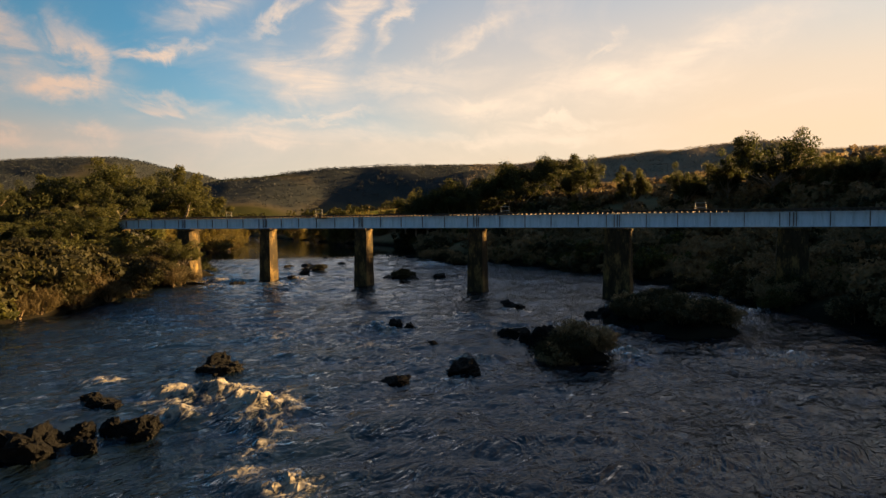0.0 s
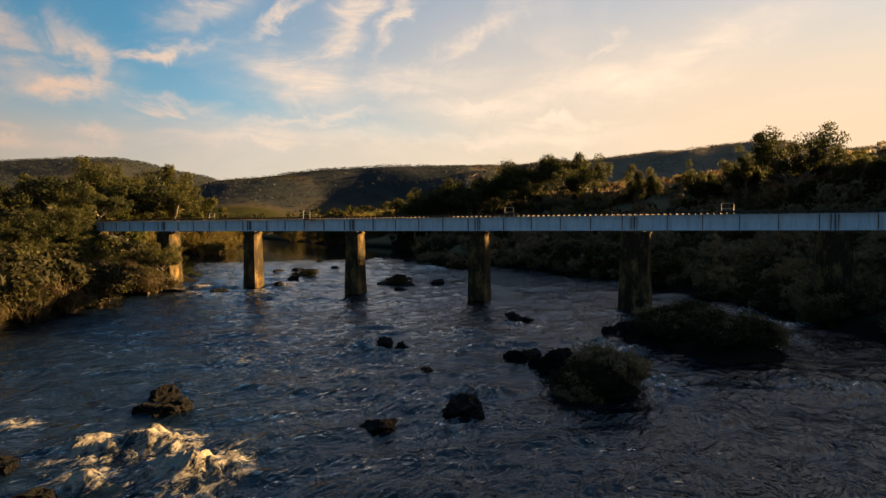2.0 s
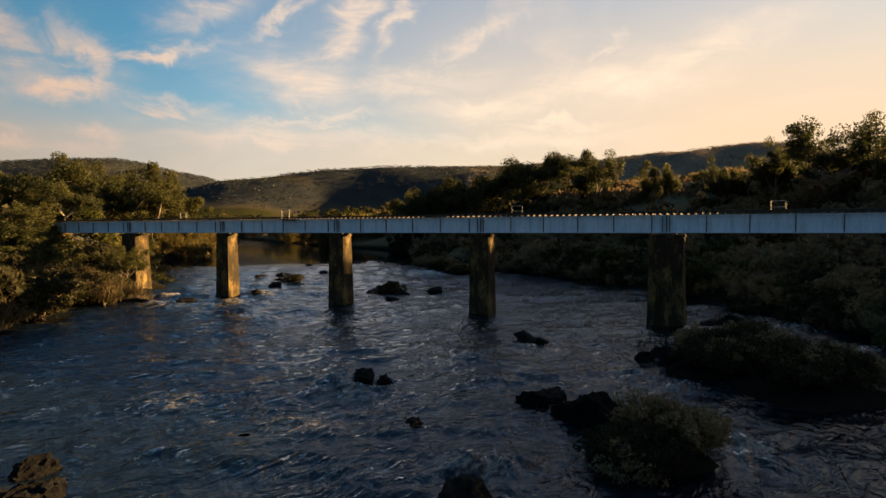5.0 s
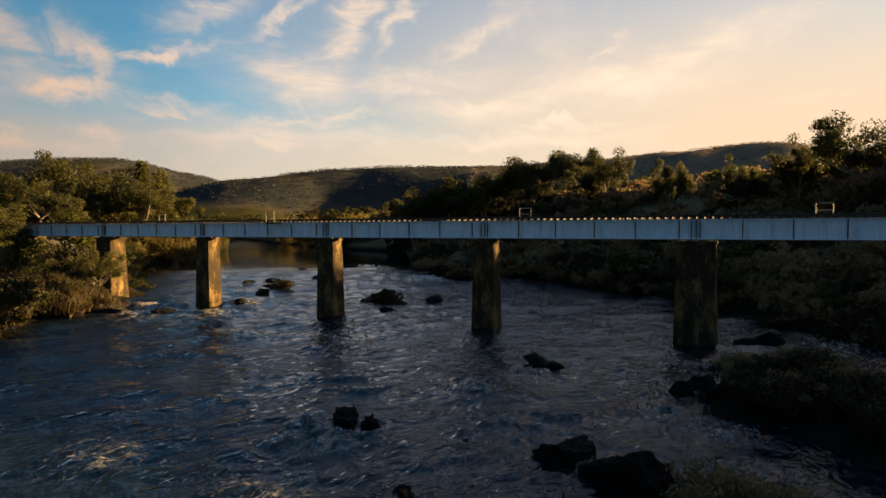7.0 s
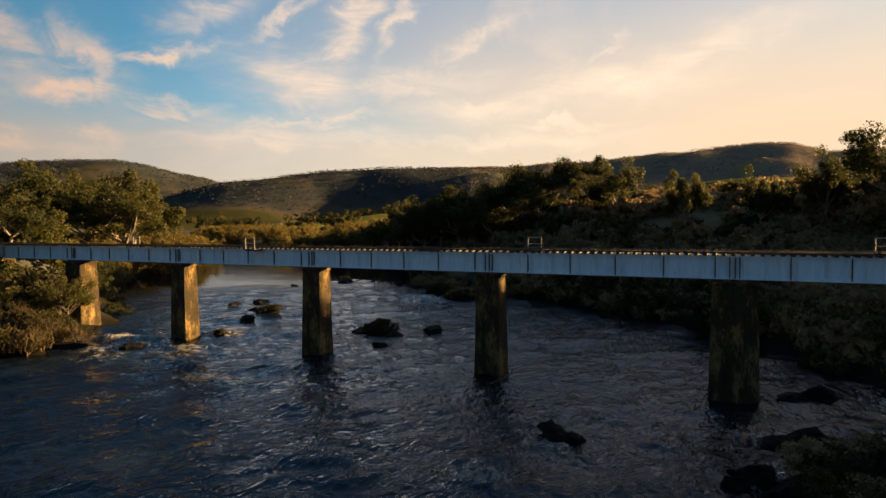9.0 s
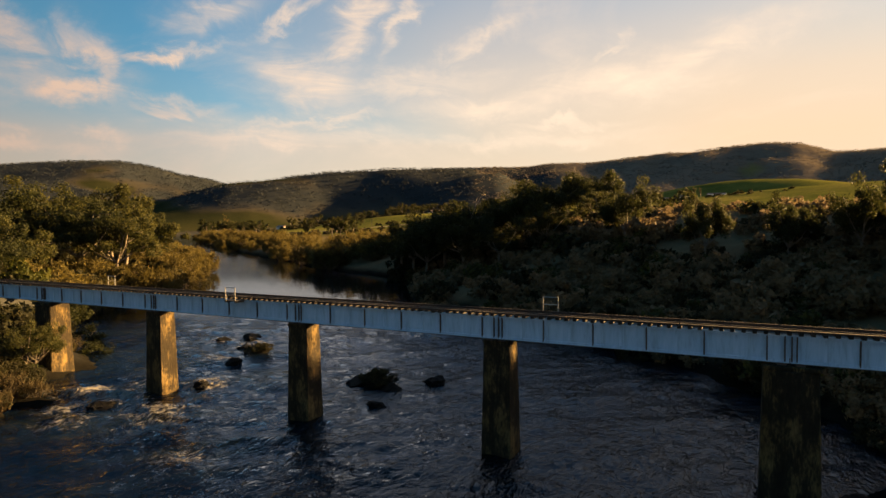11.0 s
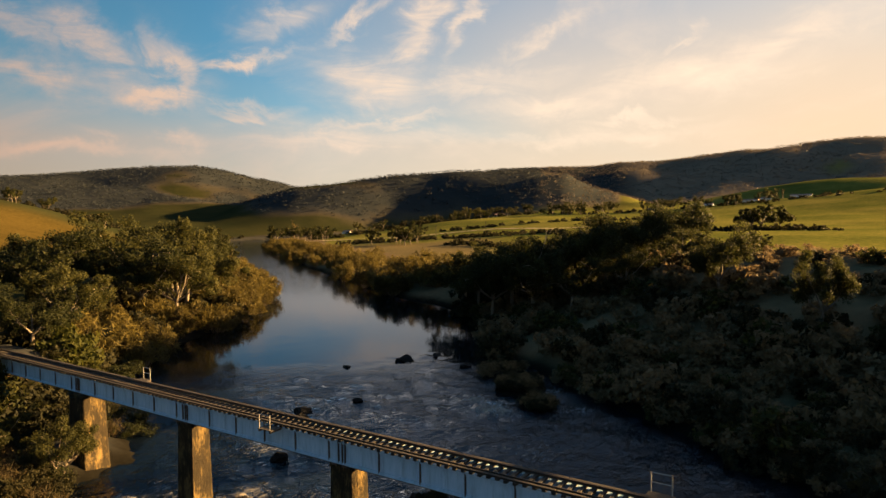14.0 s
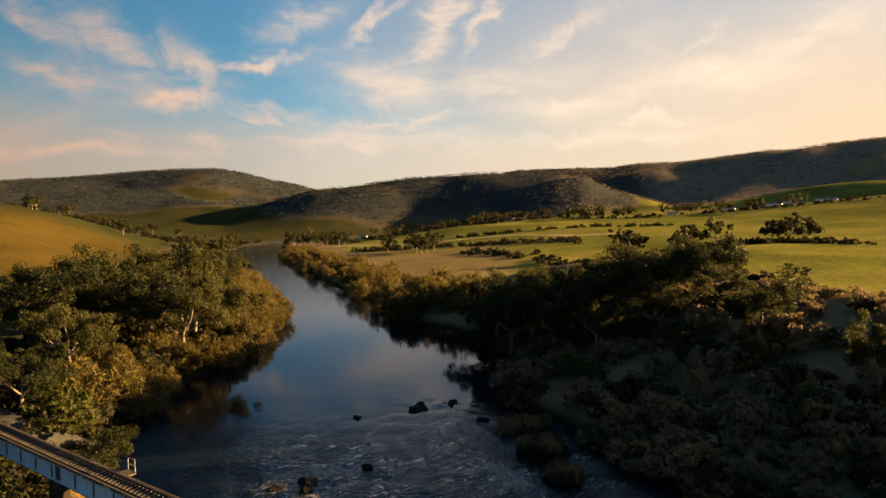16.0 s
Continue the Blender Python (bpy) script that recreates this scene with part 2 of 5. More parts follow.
def water_material():
    m, t, p = material("river_water")
    a = t.nodes.new("ShaderNodeAttribute")
    a.attribute_name = "foam"
    sep = t.nodes.new("ShaderNodeSeparateColor")
    link(t, a.outputs["Color"], sep.inputs[0])
    foam, rough_water = sep.outputs[0], sep.outputs[1]
    co = t.nodes.new("ShaderNodeTexCoord").outputs["Object"]
    mp = t.nodes.new("ShaderNodeMapping")
    mp.inputs["Rotation"].default_value = (0, 0, radians(-38))
    mp.inputs["Scale"].default_value = (1.0, 0.5, 1.0)
    link(t, co, mp.inputs[0])
    ripple = node(t, "ShaderNodeTexNoise", Scale=3.2, Detail=4.0, Roughness=0.6, Distortion=0.6)
    link(t, mp.outputs[0], ripple.inputs["Vector"])
    chop = node(t, "ShaderNodeTexNoise", Scale=1.0, Detail=3.0, Roughness=0.55, Distortion=0.8)
    link(t, mp.outputs[0], chop.inputs["Vector"])
    swell = node(t, "ShaderNodeTexNoise", Scale=0.33, Detail=3.0, Roughness=0.5)
    link(t, mp.outputs[0], swell.inputs["Vector"])
    froth = node(t, "ShaderNodeTexNoise", Scale=2.6, Detail=10.0, Roughness=0.78, Distortion=0.5)
    link(t, mp.outputs[0], froth.inputs["Vector"])
    f = math_node(t, "SUBTRACT", froth.outputs[0], math_node(t, "SUBTRACT", 0.69, math_node(t, "MULTIPLY", foam, 0.32)))
    f = ramp(t, math_node(t, "MULTIPLY", f, 7.0), [(0.0, 0.0), (1.0, 1.0)])
    f = math_node(t, "MULTIPLY", f, ramp(t, foam, [(0.04, 0.0), (0.2, 1.0)]))
    # thickest foam tinted warm, gold sunlight put into its colour
    c = mix_rgb(t, f, (0.002, 0.004, 0.007), ramp(t, foam, [(0.55, (0.15, 0.15, 0.155)), (0.95, (0.17, 0.15, 0.12))]))
    link(t, c, p.inputs["Base Color"])
    r = math_node(t, "ADD", math_node(t, "MULTIPLY", f, 0.6), 0.04)
    link(t, r, p.inputs["Roughness"])
    crest = math_node(t, "SUBTRACT", 1.0, math_node(t, "MULTIPLY", math_node(t, "ABSOLUTE", math_node(t, "SUBTRACT", chop.outputs[0], 0.5)), 2.0))
    h = math_node(t, "ADD", math_node(t, "MULTIPLY", ripple.outputs[0], 0.09), math_node(t, "MULTIPLY", swell.outputs[0], 0.5))
    h = math_node(t, "ADD", h, math_node(t, "MULTIPLY", crest, 0.16))
    b = node(t, "ShaderNodeBump", Distance=1.0)
    link(t, h, b.inputs["Height"])
    link(t, math_node(t, "ADD", math_node(t, "MULTIPLY", rough_water, 1.0), 0.0), b.inputs["Strength"])
    link(t, b.outputs[0], p.inputs["Normal"])
    p.inputs["Specular IOR Level"].default_value = 0.0
    gloss = node(t, "ShaderNodeBsdfGlossy", Color=(0.80, 0.87, 1.0, 1.0))
    edge = node(t, "ShaderNodeFresnel", IOR=1.235)
    link(t, b.outputs[0], gloss.inputs["Normal"]), link(t, b.outputs[0], edge.inputs["Normal"])
    link(t, r, gloss.inputs["Roughness"])
    mx = t.nodes.new("ShaderNodeMixShader")
    link(t, math_node(t, "MULTIPLY", edge.outputs[0], math_node(t, "SUBTRACT", 1.0, f)), mx.inputs[0])
    link(t, p.outputs[0], mx.inputs[1]), link(t, gloss.outputs[0], mx.inputs[2])
    link(t, mx.outputs[0], t.nodes["Material Output"].inputs[0])
    return m


MAT = {
    "ground": ground_material(),
    "water": water_material(),
    "paint": surface("blue_grey_paint", [(0.17, 0.24, 0.31), (0.32, 0.46, 0.60), (0.43, 0.57, 0.71)], 0.9, 0.6, 0.15, 7, stretch=(1.6, 1, 0.22)),
    "steel": surface("dark_rusty_steel", [(0.03, 0.025, 0.022), (0.09, 0.06, 0.045)], 1.5, 0.75, 0.3),
    "rail": surface("worn_rail_steel", [(0.030, 0.024, 0.020), (0.07, 0.055, 0.045)], 2.0, 0.65, 0.1, metal=0.3),
    "timber": surface("weathered_sleeper_timber", [(0.012, 0.010, 0.009), (0.028, 0.023, 0.019), (0.055, 0.045, 0.037)], 1.2, 0.85, 0.5, 8, island=0.4),
    "concrete": surface("stained_concrete", [(0.008, 0.007, 0.006), (0.026, 0.020, 0.012), (0.20, 0.135, 0.050)], 1.3, 0.9, 0.8, 6, stretch=(1, 1, 0.35), bump_size=0.08, sheen=0.08),
    "rock": surface("dark_river_rock", [(0.0012, 0.0012, 0.0015), (0.0025, 0.0025, 0.003), (0.007, 0.0065, 0.006)], 2.6, 0.85, 1.0, 5, bump_size=0.15, sheen=0.08),
    "bark": surface("pale_gum_bark", [(0.05, 0.04, 0.03), (0.12, 0.098, 0.074), (0.21, 0.18, 0.14)], 1.0, 0.85, 0.4, 5, stretch=(1, 1, 0.3)),
    "dark_bark": surface("grey_brown_bark", [(0.05, 0.04, 0.03), (0.11, 0.09, 0.07), (0.18, 0.15, 0.12)], 1.0, 0.9, 0.4, 5, stretch=(1, 1, 0.3)),
    "twig": surface("brown_twigs", [(0.06, 0.045, 0.03), (0.14, 0.10, 0.06)], 1.0, 0.9, 0),
    "gum_leaf": leaf_material("gum_leaves", [(0.012, 0.015, 0.005), (0.026, 0.029, 0.008), (0.058, 0.055, 0.014)], 0.5),
    "shrub_leaf": leaf_material("shrub_leaves", [(0.011, 0.012, 0.0055), (0.018, 0.0175, 0.007), (0.033, 0.029, 0.011)], 0.5),
    # brown twigs, coloured lighter than shrub leaves to lift the shaded bank
    "lightened_scrub_leaf": leaf_material("lightened_brown_scrub_twigs", [(0.098, 0.072, 0.040), (0.128, 0.094, 0.051), (0.165, 0.121, 0.064)], 0.5),
    "wattle_leaf": leaf_material("wattle_leaves", [(0.016, 0.020, 0.005), (0.032, 0.036, 0.007), (0.058, 0.056, 0.010)], 0.45),
    "willow_leaf": leaf_material("golden_willow_twigs", [(0.028, 0.022, 0.007), (0.060, 0.048, 0.012), (0.108, 0.084, 0.020)], 0.45),
    "reed": leaf_material("dry_reeds", [(0.024, 0.018, 0.009), (0.044, 0.033, 0.015), (0.072, 0.053, 0.022)]),
    # gum blue-green pushed further to blue, with haze put into the colour
    "haze_blue_leaf": leaf_material("haze_blue_forest_leaves", [(0.019, 0.024, 0.029), (0.021, 0.026, 0.031), (0.024, 0.029, 0.033)], 0.2),
    # brown leaves paled, bright haze over the eastern hills put into their colour
    "dry_forest": leaf_material("haze_pale_forest_leaves", [(0.080, 0.068, 0.055), (0.086, 0.073, 0.058), (0.094, 0.079, 0.062)], 0.2),
    "white": surface("white_paint", [(0.6, 0.6, 0.58), (0.8, 0.8, 0.78)], 1.0, 0.6, 0),
    "grey_pipe": surface("dull_galvanised_pipe", [(0.14, 0.135, 0.13), (0.26, 0.25, 0.24)], 2.0, 0.6, 0),
    "gravel": surface("pale_gravel_road", [(0.16, 0.13, 0.09), (0.30, 0.25, 0.18)], 0.3, 0.95, 0.2, 9),
    "roof": surface("dull_red_roof", [(0.10, 0.06, 0.05), (0.2, 0.12, 0.1)], 1.0, 0.7, 0.2),
    "glass": surface("dark_window_glass", [(0.02, 0.025, 0.03), (0.03, 0.035, 0.04)], 1.0, 0.1, 0),
}


# ---- helpers of this scene ----
def link_bm(name, bm, mat, parent=None, label=""):
    me = bpy.data.meshes.new(name)
    bm.to_mesh(me)
    bm.free()
    me.materials.append(MAT[mat])
    ob = new(name, me)
    ob.parent = parent
    return tagged(ob, label)


def part(name, bm, mat, parent, label=""):
    return link_bm(name, bm, mat, parent, label)


def raw(name, verts, faces, mat, parent=None, label="", smooth=False):
    me = bpy.data.meshes.new(name)
    me.from_pydata(verts, [], faces)
    me.materials.append(MAT[mat])
    if smooth:
        me.polygons.foreach_set("use_smooth", [True] * len(me.polygons))
    ob = new(name, me)
    ob.parent = parent
    return tagged(ob, label)


def share(name, mesh, parent, m=None):
    ob = new(name, mesh)
    ob.parent = parent
    if m is not None:
        ob.matrix_basis = m
    return ob


def thing(name, m=None, label="", category="", group="", kind=""):
    ob = new(name)
    ob.empty_display_size = 0.2
    if m is not None:
        ob.matrix_basis = m
    return tagged(ob, label, category, group, kind)


def box(bm, x0, x1, y0, y1, z0, z1, bevel=0.0):
    r = bmesh.ops.create_cube(bm, size=1.0)
    vs = r["verts"]
    for v in vs:
        v.co = Vector(((x0 + x1) / 2 + v.co.x * (x1 - x0), (y0 + y1) / 2 + v.co.y * (y1 - y0), (z0 + z1) / 2 + v.co.z * (z1 - z0)))
    if bevel:
        es = {e for v in vs for e in v.link_edges}
        bmesh.ops.bevel(bm, geom=list(es), offset=bevel, segments=1, affect="EDGES")
    return vs


def tube(verts, faces, pts, radii, n=6):
    """A tapered tube along a polyline, added to the lists."""
    base = len(verts)
    for i, p in enumerate(pts):
        d = (pts[min(i + 1, len(pts) - 1)] - pts[max(i - 1, 0)]).normalized()
        a = d.orthogonal().normalized()
        b = d.cross(a)
        for k in range(n):
            w = 2 * math.pi * k / n
            verts.append(p + (a * math.cos(w) + b * math.sin(w)) * radii[i])
    for i in range(len(pts) - 1):
        for k in range(n):
            k2 = (k + 1) % n
            faces.append((base + i * n + k, base + i * n + k2, base + (i + 1) * n + k2, base + (i + 1) * n + k))
    faces.append(tuple(base + (len(pts) - 1) * n + k for k in range(n)))


def vnoise(x, y, seed=0):
    """Smooth value noise from 0 to 1 on arrays."""
    xi, yi = np.floor(x), np.floor(y)
    fx, fy = x - xi, y - yi
    fx, fy = fx * fx * (3 - 2 * fx), fy * fy * (3 - 2 * fy)

    def h(a, b):
        v = np.sin(a * 127.1 + b * 311.7 + seed * 74.7) * 43758.5453
        return v - np.floor(v)
    return (h(xi, yi) * (1 - fx) + h(xi + 1, yi) * fx) * (1 - fy) + (h(xi, yi + 1) * (1 - fx) + h(xi + 1, yi + 1) * fx) * fy


def fbm(x, y, octaves=4, seed=0, gain=0.5):
    total, amp, norm = 0.0, 1.0, 0.0
    for i in range(octaves):
        total = total + amp * vnoise(x * 2 ** i, y * 2 ** i, seed + i * 13)
        norm += amp
        amp *= gain
    return total / norm


def step(a, b, x):
    s = np.clip((x - a) / (b - a), 0, 1)
    return s * s * (3 - 2 * s)


# ---- the lie of the land ----
# the river's middle line and half width, from upstream down
RIVER = [(-610, 900, 3), (-660, 720, 10), (-690, 610, 16), (-640, 505, 22), (-540, 420, 26), (-410, 312, 17), (-277, 217, 16), (-200, 162, 16), (-117, 105, 17), (-82, 77, 25), (-68, 57, 27),
         (-53, 36, 28), (-32, 20, 30), (-10, 2, 31), (3, -22, 33), (17, -60, 37), (42, -130, 42), (80, -230, 45), (200, -500, 50), (500, -1100, 60)]


def river_line():
    pts = np.array(RIVER, float)
    out = []
    for i in range(len(pts) - 1):
        p0, p1, p2, p3 = pts[max(i - 1, 0)], pts[i], pts[i + 1], pts[min(i + 2, len(pts) - 1)]
        n = int(max(4, np.hypot(*(p2 - p1)[:2]) / 5))
        for s in np.linspace(0, 1, n, endpoint=False):
            out.append(0.5 * (2 * p1 + (p2 - p0) * s + (2 * p0 - 5 * p1 + 4 * p2 - p3) * s * s + (3 * p1 - p0 - 3 * p2 + p3) * s ** 3))
    return np.array(out)


LINE = river_line()
WAY = np.gradient(LINE[:, :2], axis=0)
WAY /= np.linalg.norm(WAY, axis=1)[:, None]


def river_at(x, y):
    """Distance from the water's edge (negative in the river), and the side: positive on the eastern bank."""
    x, y = np.atleast_1d(np.asarray(x, float)), np.atleast_1d(np.asarray(y, float))
    d, side = np.empty_like(x), np.empty_like(x)
    for k in range(0, len(x), 20000):
        dx, dy = x[k:k + 20000, None] - LINE[:, 0], y[k:k + 20000, None] - LINE[:, 1]
        e = np.hypot(dx, dy) - LINE[:, 2]
        j = e.argmin(1)
        i = np.arange(len(j))
        d[k:k + 20000] = e[i, j]
        side[k:k + 20000] = WAY[j, 1] * dx[i, j] * -1 + WAY[j, 0] * dy[i, j]
    return d, side


# islets and spits in the river: place, radius, height
ISLETS = [(18.5, -27.4, 2.6, 0.85), (20.2, -13.0, 3.7, 1.05), (23.3, -16.2, 3.5, 0.95), (-34.0, 15.8, 2.4, 0.7), (-15.6, 10.8, 2.4, 0.7), (-29.5, 48.5, 4.2, 1.0), (-24.0, 42.5, 3.8, 1.0), (-19.5, 37.5, 2.8, 0.9)]
# shoulders of the western bank: place, radius, height
SHOULDERS = [(-45, -7, 6.8, 2.2), (-42.5, -15, 7.6, 2.2), (-42.5, -26, 8.6, 2.2), (-44, -38, 9.5, 2.2), (-48.5, -1, 6.6, 2.2)]
# hills: place, half widths along and across, turn in degrees, height
HILLS = [(20, 1250, 260, 150, -10, 52), (190, 980, 330, 240, 0, 34), (-330, 1150, 170, 90, 25, 18), (-325, 100, 130, 80, 20, 21), (-700, 60, 300, 260, 0, 60)]
# ridges round the valley: distance, half width, and the height of the crest in degrees by azimuth
RIDGES = [
    (2300, 560, [(-180, 3.0), (-95, 3.6), (-80, 4.1), (-70.8, 4.45), (-66, 4.9), (-63, 5.25), (-58.9, 5.62), (-55.3, 5.75), (-52.9, 5.42), (-50.5, 4.85), (-48.5, 4.5), (-46.5, 4.0), (-42, 2.6), (-36, 1.0), (-20, 0), (120, 0), (180, 3.0)]),
    (1500, 400, [(-180, 0), (-60, 0.3), (-54, 2.0), (-50, 3.6), (-47.2, 4.4), (-43.0, 4.75), (-38.0, 5.33), (-32.6, 5.67), (-28.6, 5.8), (-24.1, 5.58), (-21.7, 5.15), (-20.6, 4.4), (-18.8, 3.5), (-16, 2.7), (-12, 1.4), (-8, 0.5), (0, 0), (180, 0)]),
    (2700, 620, [(-180, 2.5), (-60, 0.5), (-40, 3.0), (-27.7, 5.45), (-21.9, 5.56), (-19.6, 5.45), (-16.8, 5.8), (-13.3, 5.77), (-10.9, 5.96), (-6.7, 6.34), (-3.2, 6.28), (-0.3, 6.4), (1.6, 6.46), (3.5, 6.28), (6.0, 5.5), (12, 5.4), (25, 5.4), (50, 5.0), (90, 4.0), (130, 3.4), (180, 2.5)]),
]


def water_level(x, y):
    """The pool stands level; past the rapids' head the river drops by a step."""
    along = (np.asarray(x) + 10) * 0.62 - (np.asarray(y) - 2) * 0.78
    return -0.42 * step(-48, -12, along)


def height(x, y):
    x, y = np.atleast_1d(np.asarray(x, float)), np.atleast_1d(np.asarray(y, float))
    d, side = river_at(x, y)
    r = np.hypot(x, y)
    edge = d + 3.0 * (fbm(x / 9, y / 9, 3, 5) - 0.5)
    out = np.where(edge < 0, np.maximum(edge * 0.45, -2.6), 2.6 * (1 - np.exp(-np.maximum(edge, 0) / 4.5)))
    right = (side > 0) * 1.0
    near = step(-150, -60, x - 0.15 * (y - 60))
    terrace = 12.6 * step(2, 46, d) * right * near
    field = 12.0 * step(60, 330, d) * right * (1 - near)
    out = out + terrace + field + 0.8 * (1 - right) * step(5, 40, d)
    out = out + np.maximum(r - 430, 0) * 0.030 * step(40, 260, d)
    rise = np.zeros_like(x)
    for cx, cy, a, b, turn, h in HILLS:
        c, s = math.cos(radians(turn)), math.sin(radians(turn))
        u, v = (c * (x - cx) + s * (y - cy)) / a, (-s * (x - cx) + c * (y - cy)) / b
        rise = np.maximum(rise, h * np.exp(-(u * u + v * v)))
    az = np.degrees(np.arctan2(x, y))
    rough = fbm(x / 300, y / 300, 5, 2) - 0.5
    for dist, wide, crest in RIDGES:
        e = np.interp(az, [c[0] for c in crest], [c[1] for c in crest])
        top = dist * np.tan(np.radians(e)) - 0.03 * (dist - 430) - 8
        q = (r + 260 * rough - dist) / np.where(r < dist, wide, wide * 1.6)
        rise = np.maximum(rise, np.maximum(top, 0) * np.exp(-q * q))
    out = out + rise * step(10, 160, d)
    out = out + (fbm(x / 40, y / 40, 4, 9) - 0.5) * 2.4 * step(2, 60, d)
    for cx, cy, rad, h in ISLETS:
        q = np.hypot(x - cx, y - cy) / (rad * (0.62 if rad < 3.5 else 1.0))
        out = np.maximum(out, h * (1 - q ** 2) - 0.4 - 1.5 * np.maximum(q - 1, 0))
    wobble = 0.9 * (fbm(x / 4.5, y / 4.5, 3, 15) - 0.5)
    for cx, cy, rad, h in SHOULDERS:
        q = np.hypot(x - cx, y - cy) / rad + wobble
        out = np.maximum(out, h * (1 - q ** 2) - 0.5 - 2.0 * np.maximum(q - 1, 0))
    # railway bank on both sides of the bridge
    for far, reach in ((-60, -400), (47, 400)):
        on = (x < far) if reach < 0 else (x > far)
        q = np.abs(y - 0.95)
        w = step(0, 3, np.abs(x - far)) * on * (1 - step(120, 220, np.abs(x)))
        out = np.where(q < 3.2, out * (1 - w) + 7.8 * w, np.where(q < 12, out + (np.maximum(out, 7.8 - (q - 3.2) * 0.7) - out) * w, out))
    return out


def ground_z(x, y):
    return float(height(x, y)[0])


def polar_grid(cx, cy, r0, growth, rmax, n):
    radii = [0.0, r0]
    stepsize = r0
    while radii[-1] < rmax:
        stepsize = max(stepsize, radii[-1] * growth)
        radii.append(radii[-1] + stepsize)
    radii = np.array(radii[1:])
    ang = np.linspace(0, 2 * math.pi, n, endpoint=False)
    x = (cx + radii[:, None] * np.cos(ang)).ravel()
    y = (cy + radii[:, None] * np.sin(ang)).ravel()
    rows = len(radii)
    a = np.arange(rows - 1)[:, None] * n + np.arange(n)
    b = np.arange(rows - 1)[:, None] * n + (np.arange(n) + 1) % n
    f = np.stack([a, a + n, b + n, b], -1).reshape(-1, 4)
    return x, y, f


def grid_object(name, x, y, z, f, mat, colour_name, colours):
    me = bpy.data.meshes.new(name)
    me.vertices.add(len(x))
    me.vertices.foreach_set("co", np.stack([x, y, z], 1).ravel().astype(np.float32))
    me.loops.add(f.size)
    me.loops.foreach_set("vertex_index", f.ravel().astype(np.int32))
    me.polygons.add(len(f))
    me.polygons.foreach_set("loop_start", np.arange(0, f.size, 4, dtype=np.int32))
    me.polygons.foreach_set("use_smooth", np.ones(len(f), bool))
    me.update(calc_edges=True)
    me.validate()
    att = me.color_attributes.new(colour_name, "FLOAT_COLOR", "POINT")
    att.data.foreach_set("color", np.concatenate([colours, np.ones((len(x), 1))], 1).ravel().astype(np.float32))
    me.materials.append(MAT[mat])
    return new(name, me)


def forest_at(x, y, z):
    """Where the hills carry forest: their upper slopes, with ragged lower edges and some clearings."""
    n = fbm(x / 210, y / 210, 4, 21)
    az = np.degrees(np.arctan2(x, y))
    lower = 22 * step(-54, -46, az) * (1 - step(-19, -16, az))
    return step(58, 84, z + lower + 90 * (n - 0.5)) * step(0.20, 0.27, fbm(x / 330, y / 330, 3, 61)) * (np.hypot(x, y) > 1480 - 500 * (az < -17))


def field_edge(x):
    """How far from the eastern water's edge the scrub gives way to pasture."""
    return 57 - 9 * step(-25, 8, x) + 20 * step(14, 40, x)


def build_ground():
    x, y, f = polar_grid(-20, 25, 1.0, 0.028, 4600, 560)
    z = height(x, y)
    d, side = river_at(x, y)
    n = fbm(x / 55, y / 55, 4, 21)
    right = side > 0
    scrub = np.where(right, 1 - step(-3, 5, d - field_edge(x) + 10 * (n - 0.5)), 1 - step(30, 60, d + 60 * (n - 0.5)))
    scrub = np.maximum(scrub, forest_at(x, y, z))
    gold = step(130, 200, np.hypot(x + 20, y)) * (~right) * (1 - step(480, 600, np.hypot(x, y))) * step(6, 12, z)
    stone = 1 - step(0.3, 1.5, z)
    r, az = np.hypot(x, y), np.degrees(np.arctan2(x, y))
    # low where the grass takes painted cloud shadow; eastern hills kept bright for haze
    pasture = np.maximum((1 - step(900, 1150, r)) * right, step(-18, -14, az) * (np.abs(az) < 60))
    scrub = np.maximum(scrub, 0.8 * right * step(-27, -31, az) * (1 - step(430, 520, r + 120 * (n - 0.5))))
    grid_object("ground", x, y, z, f, "ground", "cover", np.stack([scrub, gold, stone], 1))
    att = bpy.data.objects["ground"].data.attributes.new("pasture", "FLOAT", "POINT")
    att.data.foreach_set("value", pasture.astype(np.float32))
    att = bpy.data.objects["ground"].data.attributes.new("woods_and_shade", "FLOAT", "POINT")
    # western bank takes the dark forest floor, shade put into its ground colour
    bank_shade = (~right) * (1 - step(34, 60, d + 30 * (n - 0.5))) * 0.9
    att.data.foreach_set("value", np.maximum(forest_at(x, y, z), bank_shade).astype(np.float32))
    tagged(bpy.data.objects["ground"], "grassy valley with scrubby river banks and hills", "ground", kind="structure")


